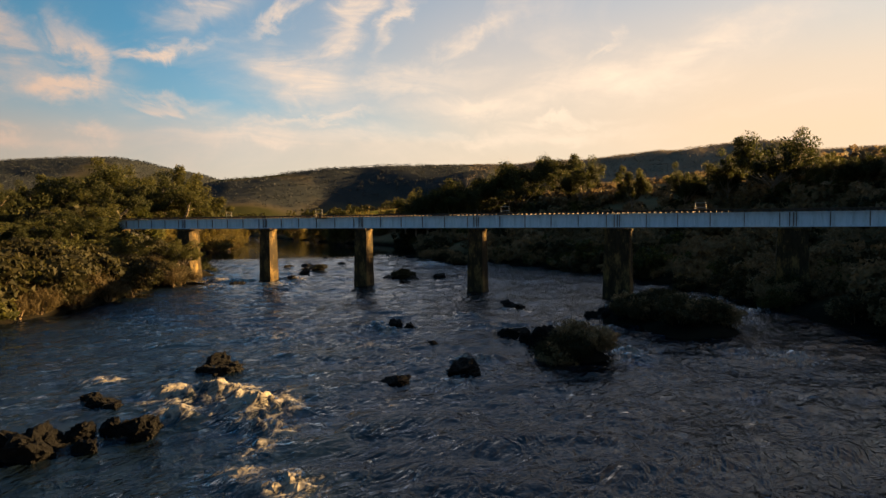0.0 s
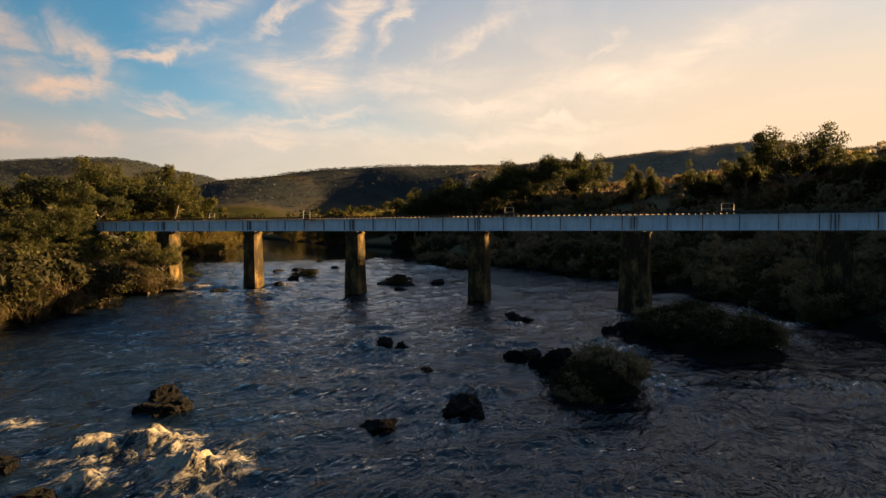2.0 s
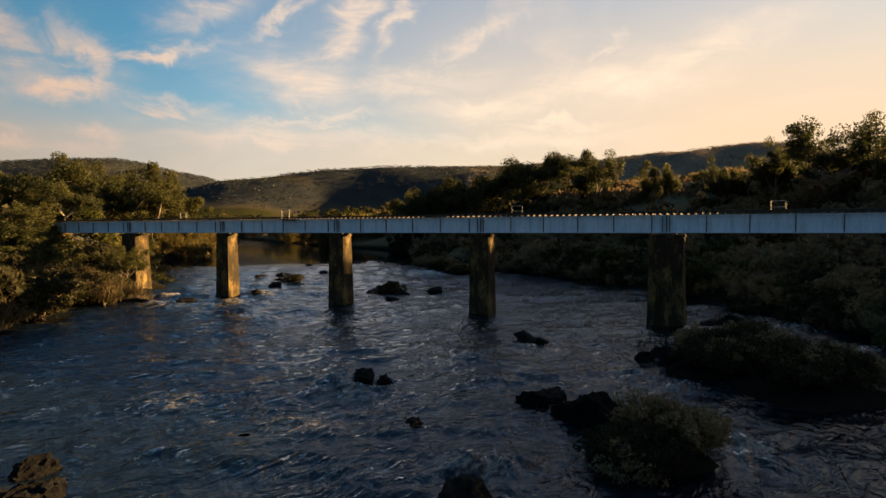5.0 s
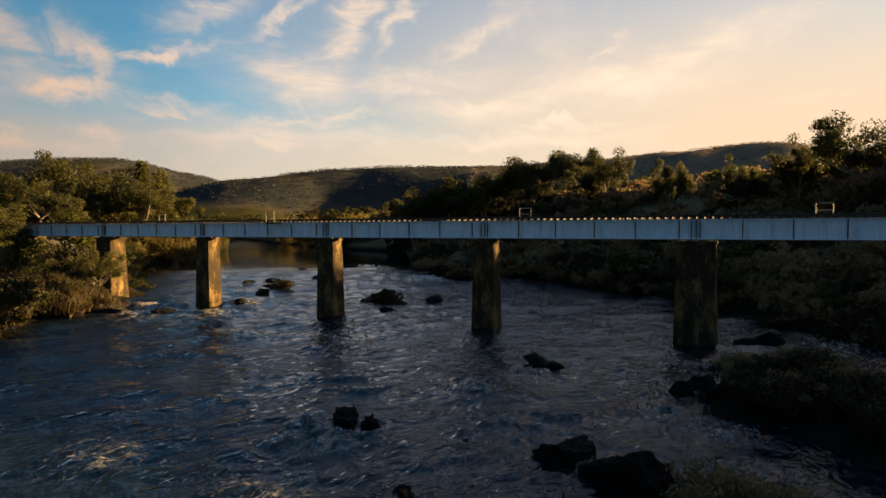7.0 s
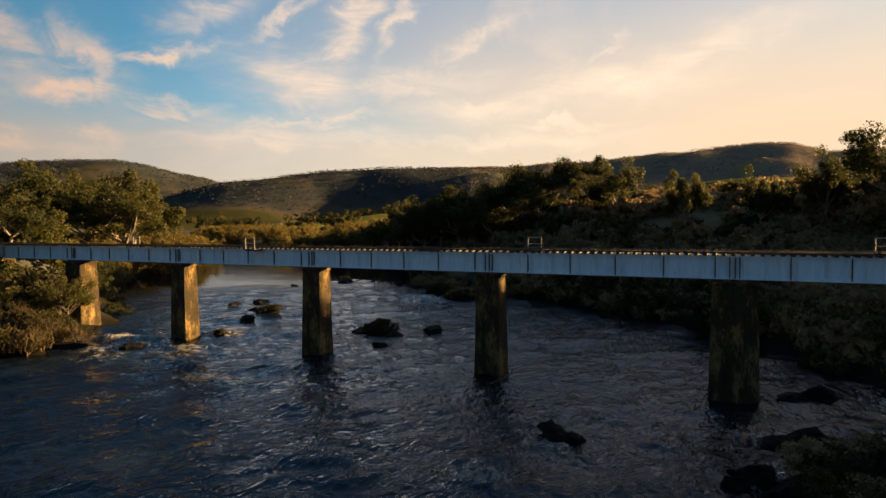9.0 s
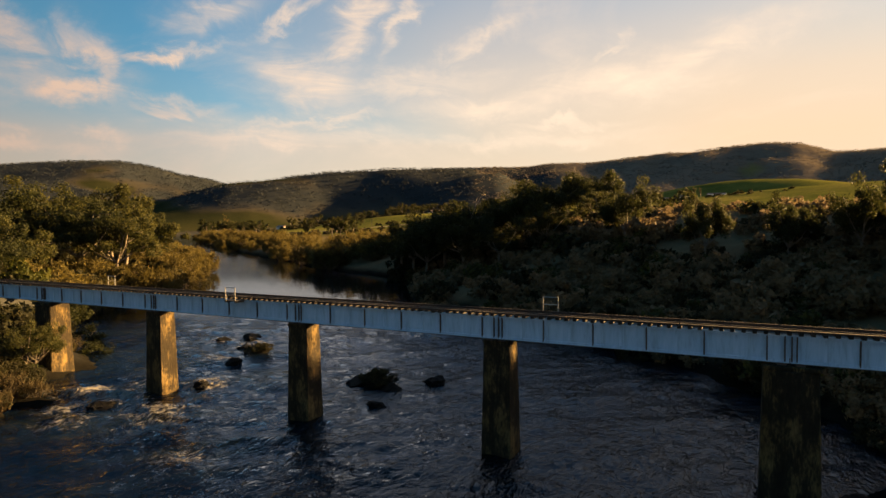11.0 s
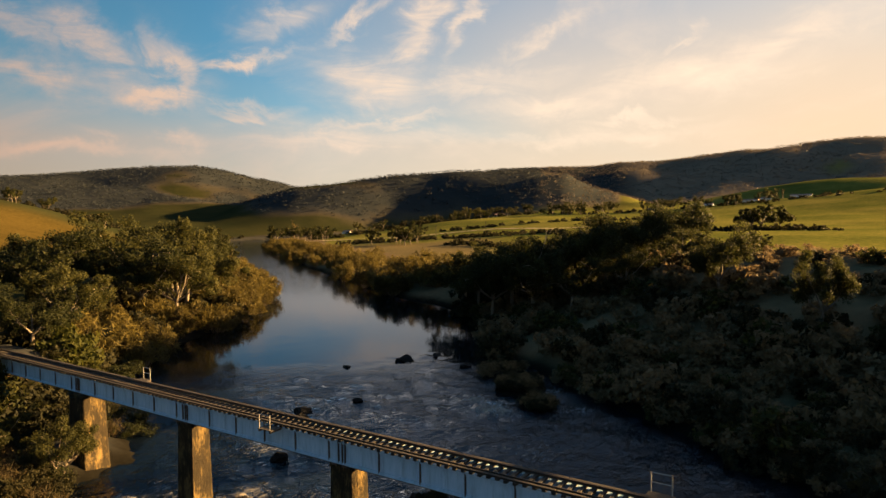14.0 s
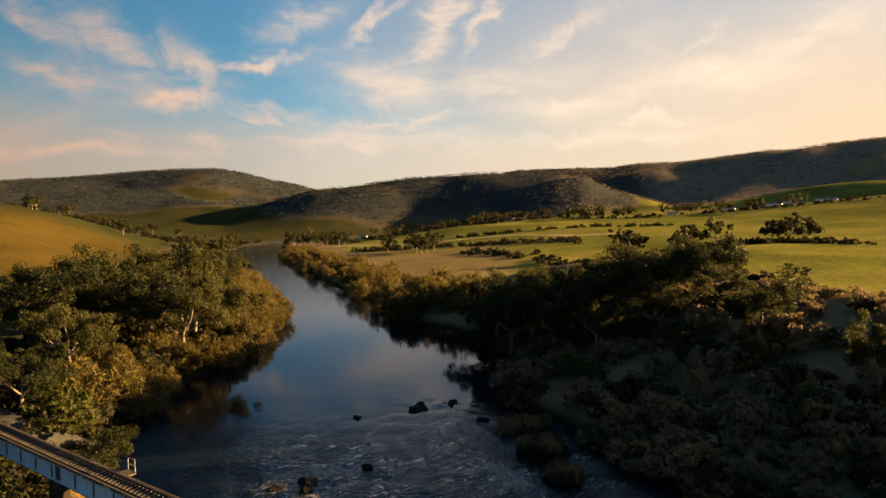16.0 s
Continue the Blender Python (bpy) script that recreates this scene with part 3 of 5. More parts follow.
# rapids: place, radius, strength
RAPIDS = [(-33, -2, 3.2, 0.9), (-23, -6, 3.5, 0.85), (-17, -9, 3.0, 0.7), (-41, 24, 4, 0.7), (-38, 19, 3, 0.8), (13, -31, 2.5, 0.7), (10, -33, 2.0, 0.6), (27, -3.5, 3, 0.7), (26, -10, 3, 0.6), (-1, -17, 2.5, 0.6), (-2, -30, 3, 0.6), (5.3, -41.6, 2.3, 1.0), (8.3, -42.8, 2.6, 1.0), (4.0, -43.2, 1.8, 0.95), (6.2, -45.0, 1.7, 0.95), (10.6, -44.4, 1.7, 0.9), (12.9, -48.3, 1.2, 0.9), (14.9, -48.6, 1.5, 0.9), (11.8, -46.4, 1.2, 0.75), (-1.5, -42.7, 1.3, 0.85), (6.3, -16.0, 2.2, 0.75), (2.4, -24.2, 2.0, 0.75), (15.3, -16.2, 1.8, 0.8), (16.4, -6.0, 1.8, 0.7), (-36.6, -2.1, 3.2, 0.9), (-40.5, -4.5, 2.6, 0.85), (-34, -5.5, 2.4, 0.85), (-28.9, 3.2, 2.4, 1.0), (-26.6, 1.2, 2.2, 0.9), (-31.5, -1.5, 2.0, 0.8), (-43, 18.6, 2.6, 0.8), (-23.1, 36.1, 1.8, 0.9), (-29.0, 4.5, 3.0, 0.7), (-27, -3, 3.4, 0.8), (-24, 6, 3, 0.8), (-36, 2, 3, 0.65), (-30, -8, 3, 0.7), (-21, -2, 2.4, 0.6), (-26, 0, 2.4, 0.75), (8, -11.5, 3, 0.6),
          (20.5, -25.5, 2.4, 0.8), (18, -11, 3, 0.7), (-36, 12, 4, 0.6), (-42, 46, 7, 0.55), (-23, 33, 3.5, 0.9), (-26.5, 35.5, 2.5, 0.9), (-44, 51, 4, 0.6), (10, -20.5, 3.5, 0.6), (4, -25, 2.5, 0.75), (14, -35.5, 3, 0.65),
          (-18, 12.5, 3.5, 0.55), (24, 3, 4, 0.7), (29, -23, 4, 0.7), (5, -29, 4, 0.6), (-8, -6, 4, 0.45), (-14, 24, 5, 0.5), (-20, 43, 2.5, 0.7), (-15, 38, 3, 0.6), (17.4, -17.5, 3, 0.65), (-4, 4, 4, 0.4)]


def build_water():
    x, y, f = polar_grid(4, -32, 0.22, 0.0105, 1300, 760)
    d, _ = river_at(x, y)
    keep = d < 7
    f = f[keep[f].any(1)]
    used = np.unique(f)
    remap = -np.ones(len(x), int)
    remap[used] = np.arange(len(used))
    x, y, d, f = x[used], y[used], d[used], remap[f]
    along = (x - (-10)) * 0.62 - (y - 2) * 0.78
    rough = step(-62, -40, along + 6 * (fbm(x / 8, y / 8, 2, 3) - 0.5))
    across = x * 0.78 + y * 0.62
    waves = (fbm(along / 1.5, across / 2.6, 3, 31) - 0.5) * 1.05 + (fbm(along / 4.5, across / 7, 2, 41) - 0.5) * 0.55
    foam = np.zeros_like(x)
    for cx, cy, r, s in RAPIDS:
        foam = np.maximum(foam, s * np.exp(-((x - cx) ** 2 + (y - cy) ** 2) / (r * r)))
    foam = np.maximum(foam, 0.08 * step(0.52, 0.72, fbm(along / 7, across / 4, 3, 77)) * rough)
    crest = step(0.60, 0.74, fbm(along / 2.4, across / 0.9, 3, 87)) * step(0.40, 0.62, fbm(along / 16, across / 11, 2, 97))
    foam = np.maximum(foam, 0.22 * crest * rough)
    z = waves * (0.03 + 0.97 * rough) * 0.36 + foam * (fbm(along / 1.1, across / 1.6, 3, 51) - 0.4) * 0.9
    z = z + step(0.45, 0.95, foam) * np.maximum(fbm(x / 0.8, y / 0.5, 4, 63, 0.6) - 0.40, 0) * 1.25
    far = step(120, 300, np.hypot(x, y))
    z = z * (1 - far) + water_level(x, y)
    grid_object("water", x, y, z, f, "water", "foam", np.stack([foam, np.maximum(rough, 0.03 + 0.11 * step(120, 230, np.hypot(x, y))), 0 * x], 1))
    tagged(bpy.data.objects["water"], "dark rippled river with patches of white water", "river", kind="structure")


build_ground()
build_water()

# ---- the railway bridge ----
SPAN, TOP, DEPTH = 15.24, 8.0, 1.35
JOINTS = [SPAN * i for i in range(-3, 3)]
ENDS = (-4 * SPAN, 3 * SPAN)
DECK_Y, GIRDER_GAP = 0.8, 1.6


def girder_parts():
    """One plate girder along x from 0 to SPAN, its outer face on y = 0 and its top on z = 0; a stiffener; a seam strip."""
    g = bmesh.new()
    half = [(-0.03, 0.0), (-0.03, -0.05), (0.02, -0.05), (0.02, -0.14), (0.10, -0.14)]
    left = half + [(y, -DEPTH - z) for y, z in half[::-1]]
    profile = left + [(0.23 - y, z) for y, z in left[::-1]]
    ends = [[g.verts.new((x, y, z)) for y, z in profile] for x in (0.02, SPAN - 0.02)]
    n = len(profile)
    for k in range(n):
        g.faces.new((ends[0][k], ends[0][(k + 1) % n], ends[1][(k + 1) % n], ends[1][k]))
    g.faces.new(ends[0][::-1]), g.faces.new(ends[1])
    bmesh.ops.recalc_face_normals(g, faces=g.faces)
    s = bmesh.new()
    box(s, -0.032, 0.032, 0.005, 0.10, -DEPTH + 0.052, -0.052)
    w = bmesh.new()
    box(w, -0.06, 0.06, 0.088, 0.10, -DEPTH + 0.142, -0.142)
    p = bmesh.new()
    box(p, 0.03, SPAN - 0.03, -0.05, 0.28, -DEPTH - 0.03, -DEPTH)
    return g, s, w, p


def build_spans():
    meshes = []
    for name, bm, mat in zip(("girder", "stiffener", "splice_plate", "cover_plate"), girder_parts(), ("paint", "steel", "paint", "steel")):
        me = bpy.data.meshes.new(name)
        bm.to_mesh(me)
        me.materials.append(MAT[mat])
        meshes.append(me)
    brace = bpy.data.meshes.new("cross_brace")
    bm = bmesh.new()
    box(bm, -0.04, 0.04, 0.13, 1.47, -0.04, 0.04)
    bm.to_mesh(brace)
    brace.materials.append(MAT["steel"])
    panel = 2.85
    for x in [ENDS[0]] + JOINTS:
        span = thing("bridge_span", pose(x, 0, TOP), "riveted steel plate girder span with streaked blue-grey paint", "bridge span", "spans of the railway bridge")
        for y, turn in ((0.0, 1), (GIRDER_GAP, -1)):
            gird = share("girder", meshes[0], span, Matrix.Translation((0, y, 0)) @ Matrix.Diagonal((1, turn, 1, 1)))
            for k in (0.08, 0.30, *[panel * i for i in range(1, 6)], SPAN - 0.22):
                share("stiffener", meshes[1], gird, Matrix.Translation((k, 0, 0)))
            share("cover_plate", meshes[3], gird)
            for i in range(5):
                share("splice_plate", meshes[2], gird, Matrix.Translation((panel * (i + 0.52), 0, 0)))
        for i in range(1, 6):
            for z in (-0.4, -DEPTH + 0.2):
                share("cross_brace", brace, span, Matrix.Translation((panel * i, 0, z)))


def pier_shape(half_top, half_base, deep_top, deep_base, nose, z0, z1):
    """A battered shaft; with a nose, both ends are pointed."""
    bm = bmesh.new()
    rings, levels = [], 9
    for i in range(levels + 1):
        s = i / levels
        hx, hy = half_base + (half_top - half_base) * s, deep_base + (deep_top - deep_base) * s
        plan = [(-hx, -hy), (0, -hy - nose), (hx, -hy), (hx, hy), (0, hy + nose), (-hx, hy)]
        rings.append([bm.verts.new((x, y, z0 + (z1 - z0) * s)) for x, y in plan])
    for a, b in zip(rings, rings[1:]):
        for k in range(6):
            bm.faces.new((a[k], a[(k + 1) % 6], b[(k + 1) % 6], b[k]))
    bm.faces.new(rings[-1])
    bm.faces.new(rings[0][::-1])
    bmesh.ops.recalc_face_normals(bm, faces=bm.faces)
    upright = [e for e in bm.edges if abs(e.verts[0].co.z - e.verts[1].co.z) > 0.2]
    bmesh.ops.bevel(bm, geom=upright, offset=0.05, segments=1, affect="EDGES")
    for v in bm.verts:
        q = noise.noise_vector(v.co * 1.7) * 0.025
        v.co += Vector((q.x, q.y, 0))
    return bm


def build_piers():
    for i, x in enumerate(JOINTS):
        big = i >= 4 or i == 0
        low = -3.0 if 0 < i < 5 else min(-0.5, ground_z(x, DECK_Y)) - 1.0
        pier = thing("bridge_pier", pose(x + (0.05 if big else -0.1), DECK_Y, 0), "broad pointed concrete bridge pier with brown stains" if big else "tall tapering concrete bridge pier with streaked stains", "bridge pier", "piers of the railway bridge")
        part("shaft", pier_shape(1.2, 1.42, 0.9, 1.1, 0.5, low, 6.3) if big else pier_shape(0.82, 1.02, 0.74, 0.92, 0.0, low, 6.3), "concrete", pier)
        bm = bmesh.new()
        w = 1.28 if big else 0.86
        d = 1.12 if big else 0.80
        box(bm, -w, w, -d, d, 6.3, 6.52, 0.03)
        part("cap", bm, "concrete", pier)
        for y in (-DECK_Y + 0.11, GIRDER_GAP - DECK_Y - 0.11):
            for dx in (-0.4, 0.4):
                bm = bmesh.new()
                box(bm, dx - 0.2, dx + 0.2, y - 0.18, y + 0.18, 6.52, TOP - DEPTH, 0.01)
                part("bearing", bm, "steel", pier)
    for x, s in ((ENDS[0], -1), (ENDS[1] , 1)):
        wall = thing("bridge_abutment", pose(x, DECK_Y, 0), "weathered concrete abutment under the end of the bridge", "abutment", "abutments of the railway bridge")
        bm = bmesh.new()
        x0, x1 = sorted((-0.5 * s, 1.6 * s))
        box(bm, x0, x1, -1.7, 1.7, 0.5, TOP - DEPTH, 0.05)
        part("wall", bm, "concrete", wall)
        bm = bmesh.new()
        x0, x1 = sorted((0.15 * s, 1.6 * s))
        box(bm, x0, x1, -1.7, 1.7, TOP - DEPTH, TOP - 0.05, 0.05)
        part("ballast_wall", bm, "concrete", wall)


def build_track():
    track = thing("railway_track", pose(0, DECK_Y, TOP), "single railway track on closely laid timber sleepers", "railway track")
    bm = bmesh.new()
    box(bm, -0.10, 0.10, -0.90, 0.90, 0.0, 0.14, 0.01)
    me = bpy.data.meshes.new("sleeper")
    bm.to_mesh(me)
    me.materials.append(MAT["timber"])
    x, rnd = -150.0, random.Random(3)
    while x < 140:
        share("sleeper", me, track, pose(x, rnd.uniform(-0.04, 0.04), rnd.uniform(-0.01, 0.01), 0, 0, rnd.uniform(-0.8, 0.8)))
        x += 0.5 if -62 < x < 46 else 0.9
    for y in (-0.57, 0.57):
        bm = bmesh.new()
        box(bm, -150, 140, y - 0.065, y + 0.065, 0.14, 0.16)
        box(bm, -150, 140, y - 0.012, y + 0.012, 0.16, 0.25)
        box(bm, -150, 140, y - 0.033, y + 0.033, 0.25, 0.29, 0.008)
        part("rail", bm, "rail", track)
    for y in (-0.80, 0.80):
        for k in range(18):
            bm = bmesh.new()
            x0 = ENDS[0] + k * 5.93
            box(bm, x0 + 0.02, x0 + 5.9, y - 0.09, y + 0.09, 0.14, 0.25, 0.012)
            part("guard_timber", bm, "timber", track)


def build_refuges():
    for x, side in ((-39.4, 1), (-20.7, -1), (2.5, 1), (22.8, 1)):
        ref = thing("refuge_platform", pose(x, DECK_Y + side * 0.92, TOP), "small refuge platform with pale pipe railing beside the track", "platform", "refuges on the bridge")
        s = side
        y0, y1 = sorted((0.0, s * 0.9))
        for k in range(5):
            bm = bmesh.new()
            a = y0 + 0.9 * k / 5
            box(bm, -0.62, 0.62, a + 0.01, a + 0.17, 0.0, 0.05)
            part("plank", bm, "timber", ref)
        for px in (-0.48, 0.48):
            bm = bmesh.new()
            box(bm, px - 0.05, px + 0.05, y0, y1, -0.12, 0.0)
            part("bracket", bm, "steel", ref)
            verts, faces = [], []
            tube(verts, faces, [Vector((px, s * 0.86, -0.1)), Vector((px, s * 0.86, 1.0))], [0.032, 0.032], 8)
            raw("post", verts, faces, "grey_pipe", ref)
        for z in (0.52, 0.98):
            verts, faces = [], []
            tube(verts, faces, [Vector((-0.48, s * 0.86, z)), Vector((0.48, s * 0.86, z))], [0.028, 0.028], 8)
            raw("railing", verts, faces, "grey_pipe", ref)


build_spans()
build_piers()
build_track()
build_refuges()


# ---- plants ----
def leaves(centres, radii, per, size, rng, squash=0.75, droop=0.0, slim=1.0):
    """Many small leaf sprays in rough balls round the centres."""
    centres, radii = np.repeat(np.array(centres), per, 0), np.repeat(np.array(radii), per)
    n = len(centres)
    v = rng.normal(size=(n, 3))
    v /= np.linalg.norm(v, axis=1)[:, None]
    p = centres + v * (radii * (0.35 + 0.75 * rng.random(n) ** 0.7))[:, None] * (1, 1, squash)
    if droop:
        a = rng.normal(size=(n, 3)) * (1, 1, 0.6) - np.array([0, 0, droop])
        a /= np.linalg.norm(a, axis=1)[:, None]
        b = np.cross(a, rng.normal(size=(n, 3)))
    else:
        face = v + rng.normal(size=(n, 3)) * 0.55
        a = np.cross(face, rng.normal(size=(n, 3)))
        a /= np.linalg.norm(a, axis=1)[:, None]
        b = np.cross(face, a)
    b /= np.linalg.norm(b, axis=1)[:, None]
    s = size * (0.6 + 0.8 * rng.random(n))[:, None]
    verts = np.stack([p - a * s, p + a * s * 0.4 + b * s * 0.6 * slim, p + a * s * 0.7 - b * s * 0.5 * slim], 1).reshape(-1, 3)
    return verts, np.arange(3 * n).reshape(-1, 3)


def quads_mesh(name, verts, f, mat):
    me = bpy.data.meshes.new(name)
    me.vertices.add(len(verts))
    me.vertices.foreach_set("co", verts.ravel().astype(np.float32))
    me.loops.add(f.size)
    me.loops.foreach_set("vertex_index", f.ravel().astype(np.int32))
    me.polygons.add(len(f))
    me.polygons.foreach_set("loop_start", np.arange(0, f.size, f.shape[1], dtype=np.int32))
    me.update(calc_edges=True)
    me.materials.append(MAT[mat])
    return me


def gum_tree(seed, tall, spread, clusters, per, size, mat="gum_leaf", stems=1, low=0.32, bark="bark", fork_at=0.22, puff=(0.06, 0.13)):
    """Trunk and crown meshes of a gum tree: forked limbs that carry ragged clumps of leaves."""
    rnd, rng = random.Random(seed), np.random.default_rng(seed)
    verts, faces, tips = [], [], []
    for s in range(stems):
        w0 = rnd.uniform(0, 6.3)
        lean = Vector((math.cos(w0), math.sin(w0), 0)) * (0.14 if stems == 1 else 0.38)
        fork = tall * rnd.uniform(fork_at, fork_at + 0.12)
        pts = [Vector((0, 0, -0.6)), lean * fork * 0.3 + Vector((0, 0, fork * 0.5)), lean * fork * 0.8 + Vector((0, 0, fork))]
        r = tall * 0.022 / stems ** 0.4
        tube(verts, faces, pts, [r * 1.35, r, r * 0.85], 7)
        limbs = rnd.randint(5, 7) if stems == 1 else 4
        for k in range(limbs):
            w = w0 + 6.283 * k / limbs + rnd.uniform(-0.4, 0.4)
            out, rise = spread * rnd.uniform(0.18, 0.46), tall * rnd.uniform(0.14, 0.52)
            p0, side = pts[-1], Vector((math.cos(w), math.sin(w), 0))
            mid = p0 + side * out * 0.55 + Vector((0, 0, rise * 0.45)) + Vector((rnd.uniform(-.5, .5), rnd.uniform(-.5, .5), 0))
            end = p0 + side * out + Vector((0, 0, rise))
            tube(verts, faces, [p0, mid, end], [r * 0.6, r * 0.4, r * 0.2], 5)
            for j in range(4):
                base = mid.lerp(end, rnd.uniform(0.0, 1.0))
                w2 = w + rnd.uniform(-1.3, 1.3)
                tip = base + Vector((math.cos(w2), math.sin(w2), 0)) * spread * rnd.uniform(0.08, 0.24) + Vector((0, 0, tall * rnd.uniform(0.0, 0.17)))
                tube(verts, faces, [base, base.lerp(tip, 0.5) + Vector((0, 0, 0.3)), tip], [r * 0.22, r * 0.15, r * 0.07], 4)
                tips.append(tip)
            tips.append(end + Vector((0, 0, tall * 0.05)))
    centres, radii = [], []
    for i in range(clusters):
        t = tips[i % len(tips)]
        j = spread * 0.07
        z = min(max(t.z + rnd.gauss(0, j), tall * low), tall * 0.95)
        centres.append((t.x + rnd.gauss(0, j), t.y + rnd.gauss(0, j), z))
        radii.append(spread * rnd.uniform(*puff))
    lv, lf = leaves(centres, radii, per, size, rng)
    me = bpy.data.meshes.new("trunk")
    me.from_pydata(verts, [], faces)
    me.polygons.foreach_set("use_smooth", [True] * len(me.polygons))
    me.materials.append(MAT[bark])
    return me, quads_mesh("crown", lv, lf, mat)


def shrub(seed, tall, wide, clusters, per, size, mat="shrub_leaf"):
    rnd, rng = random.Random(seed), np.random.default_rng(seed)
    verts, faces, centres, radii = [], [], [], []
    for k in range(clusters):
        w, q = rnd.uniform(0, 6.283), math.sqrt(rnd.random())
        h = tall * (0.12 + 0.75 * rnd.random() * (1 - 0.5 * q))
        c = Vector((math.cos(w) * q * wide * 0.42, math.sin(w) * q * wide * 0.42, h))
        centres.append(tuple(c))
        radii.append(wide * rnd.uniform(0.09, 0.19))
        if k % 5 == 0:
            tube(verts, faces, [Vector((c.x * 0.1, c.y * 0.1, -0.3)), c * 0.55 + Vector((0, 0, 0.1)), c], [0.06, 0.04, 0.015], 3)
    lv, lf = leaves(centres, radii, per, size, rng)
    me = bpy.data.meshes.new("stem")
    me.from_pydata(verts, [], faces)
    me.materials.append(MAT["twig"])
    return me, quads_mesh("foliage", lv, lf, mat)


def reed_clump(seed, tall, wide, stems, thick, mat="willow_leaf"):
    """A clump of reeds: blades in a round fan."""
    rnd = random.Random(seed)
    verts, faces, tv, tf = [], [], [], []
    for k in range(5):
        w, q = rnd.uniform(0, 6.283), rnd.uniform(0.1, 0.9)
        end = Vector((math.cos(w) * q * wide * 0.35, math.sin(w) * q * wide * 0.35, tall * rnd.uniform(0.4, 0.65)))
        tube(verts, faces, [Vector((0, 0, -0.4)), end * 0.5 + Vector((0, 0, 0.2)), end], [0.07, 0.05, 0.02], 3)
    for k in range(stems):
        w, q = rnd.uniform(0, 6.283), rnd.random() ** 0.55
        side = Vector((math.cos(w), math.sin(w), 0))
        base = side * q * wide * 0.30 + Vector((0, 0, tall * rnd.uniform(0.03, 0.5)))
        top = tall * math.sqrt(max(0.05, 1 - 0.85 * q * q)) * rnd.uniform(0.6, 1.0)
        tip = side * q * wide * 0.5 * rnd.uniform(0.8, 1.1) + Vector((rnd.gauss(0, .3), rnd.gauss(0, .3), max(top, base.z + 0.5)))
        a = Vector((rnd.gauss(0, 1), rnd.gauss(0, 1), 0)).normalized() * thick
        mid = base.lerp(tip, 0.55) + side * 0.25
        i = len(tv)
        tv += [base - a, base + a, mid + a * 0.8, mid - a * 0.8, tip + a * 0.3, tip - a * 0.3]
        tf += [(i, i + 1, i + 2, i + 3), (i + 3, i + 2, i + 4, i + 5)]
        for s in (0.4, 0.6, 0.8):
            p = base.lerp(tip, s)
            e = p + Vector((rnd.gauss(0, .45), rnd.gauss(0, .45), rnd.uniform(0.1, 0.8)))
            i = len(tv)
            tv += [p - a * 0.6, p + a * 0.6, e + a * 0.4, e - a * 0.4]
            tf.append((i, i + 1, i + 2, i + 3))
    me = bpy.data.meshes.new("stem")
    me.from_pydata(verts, [], faces)
    me.materials.append(MAT["twig"])
    return me, quads_mesh("twig_fan", np.array([tuple(v) for v in tv]), np.array(tf), mat)


def willow(seed, tall, wide, clusters, per, size, mat="willow_leaf"):
    """A leafless golden willow: a ragged dome of fine twig sprays on forked stems."""
    rnd, rng = random.Random(seed), np.random.default_rng(seed)
    verts, faces, centres, radii = [], [], [], []
    for k in range(clusters):
        w, q = rnd.uniform(0, 6.283), math.sqrt(rnd.random())
        h = tall * (0.15 + 0.68 * rnd.random() ** 0.7 * math.sqrt(max(0.1, 1 - 0.8 * q * q)))
        c = Vector((math.cos(w) * q * wide * 0.42, math.sin(w) * q * wide * 0.42, h))
        centres.append(tuple(c))
        radii.append(wide * rnd.uniform(0.07, 0.15))
        if k % 2 == 0:
            tube(verts, faces, [Vector((c.x * 0.15, c.y * 0.15, -0.4)), c * 0.5 + Vector((0, 0, 0.2)), c], [0.07, 0.045, 0.02], 3)
    lv, lf = leaves(centres, radii, per, size, rng, 1.15, -0.9, 0.22)
    me = bpy.data.meshes.new("stem")
    me.from_pydata(verts, [], faces)
    me.materials.append(MAT["twig"])
    return me, quads_mesh("twig_fan", lv, lf, mat)


def plant(name, meshes, names, x, y, scale, turn, label, category, group, sink=0.15, z=None, flat=1.0):
    z = ground_z(x, y) if z is None else z
    ob = thing(name, Matrix.Translation((x, y, z - sink)) @ Matrix.Rotation(turn, 4, "Z") @ Matrix.Diagonal((scale * flat, scale * flat, scale, 1)), label, category, group)
    for n, me in zip(names, meshes):
        share(n, me, ob)
    return ob


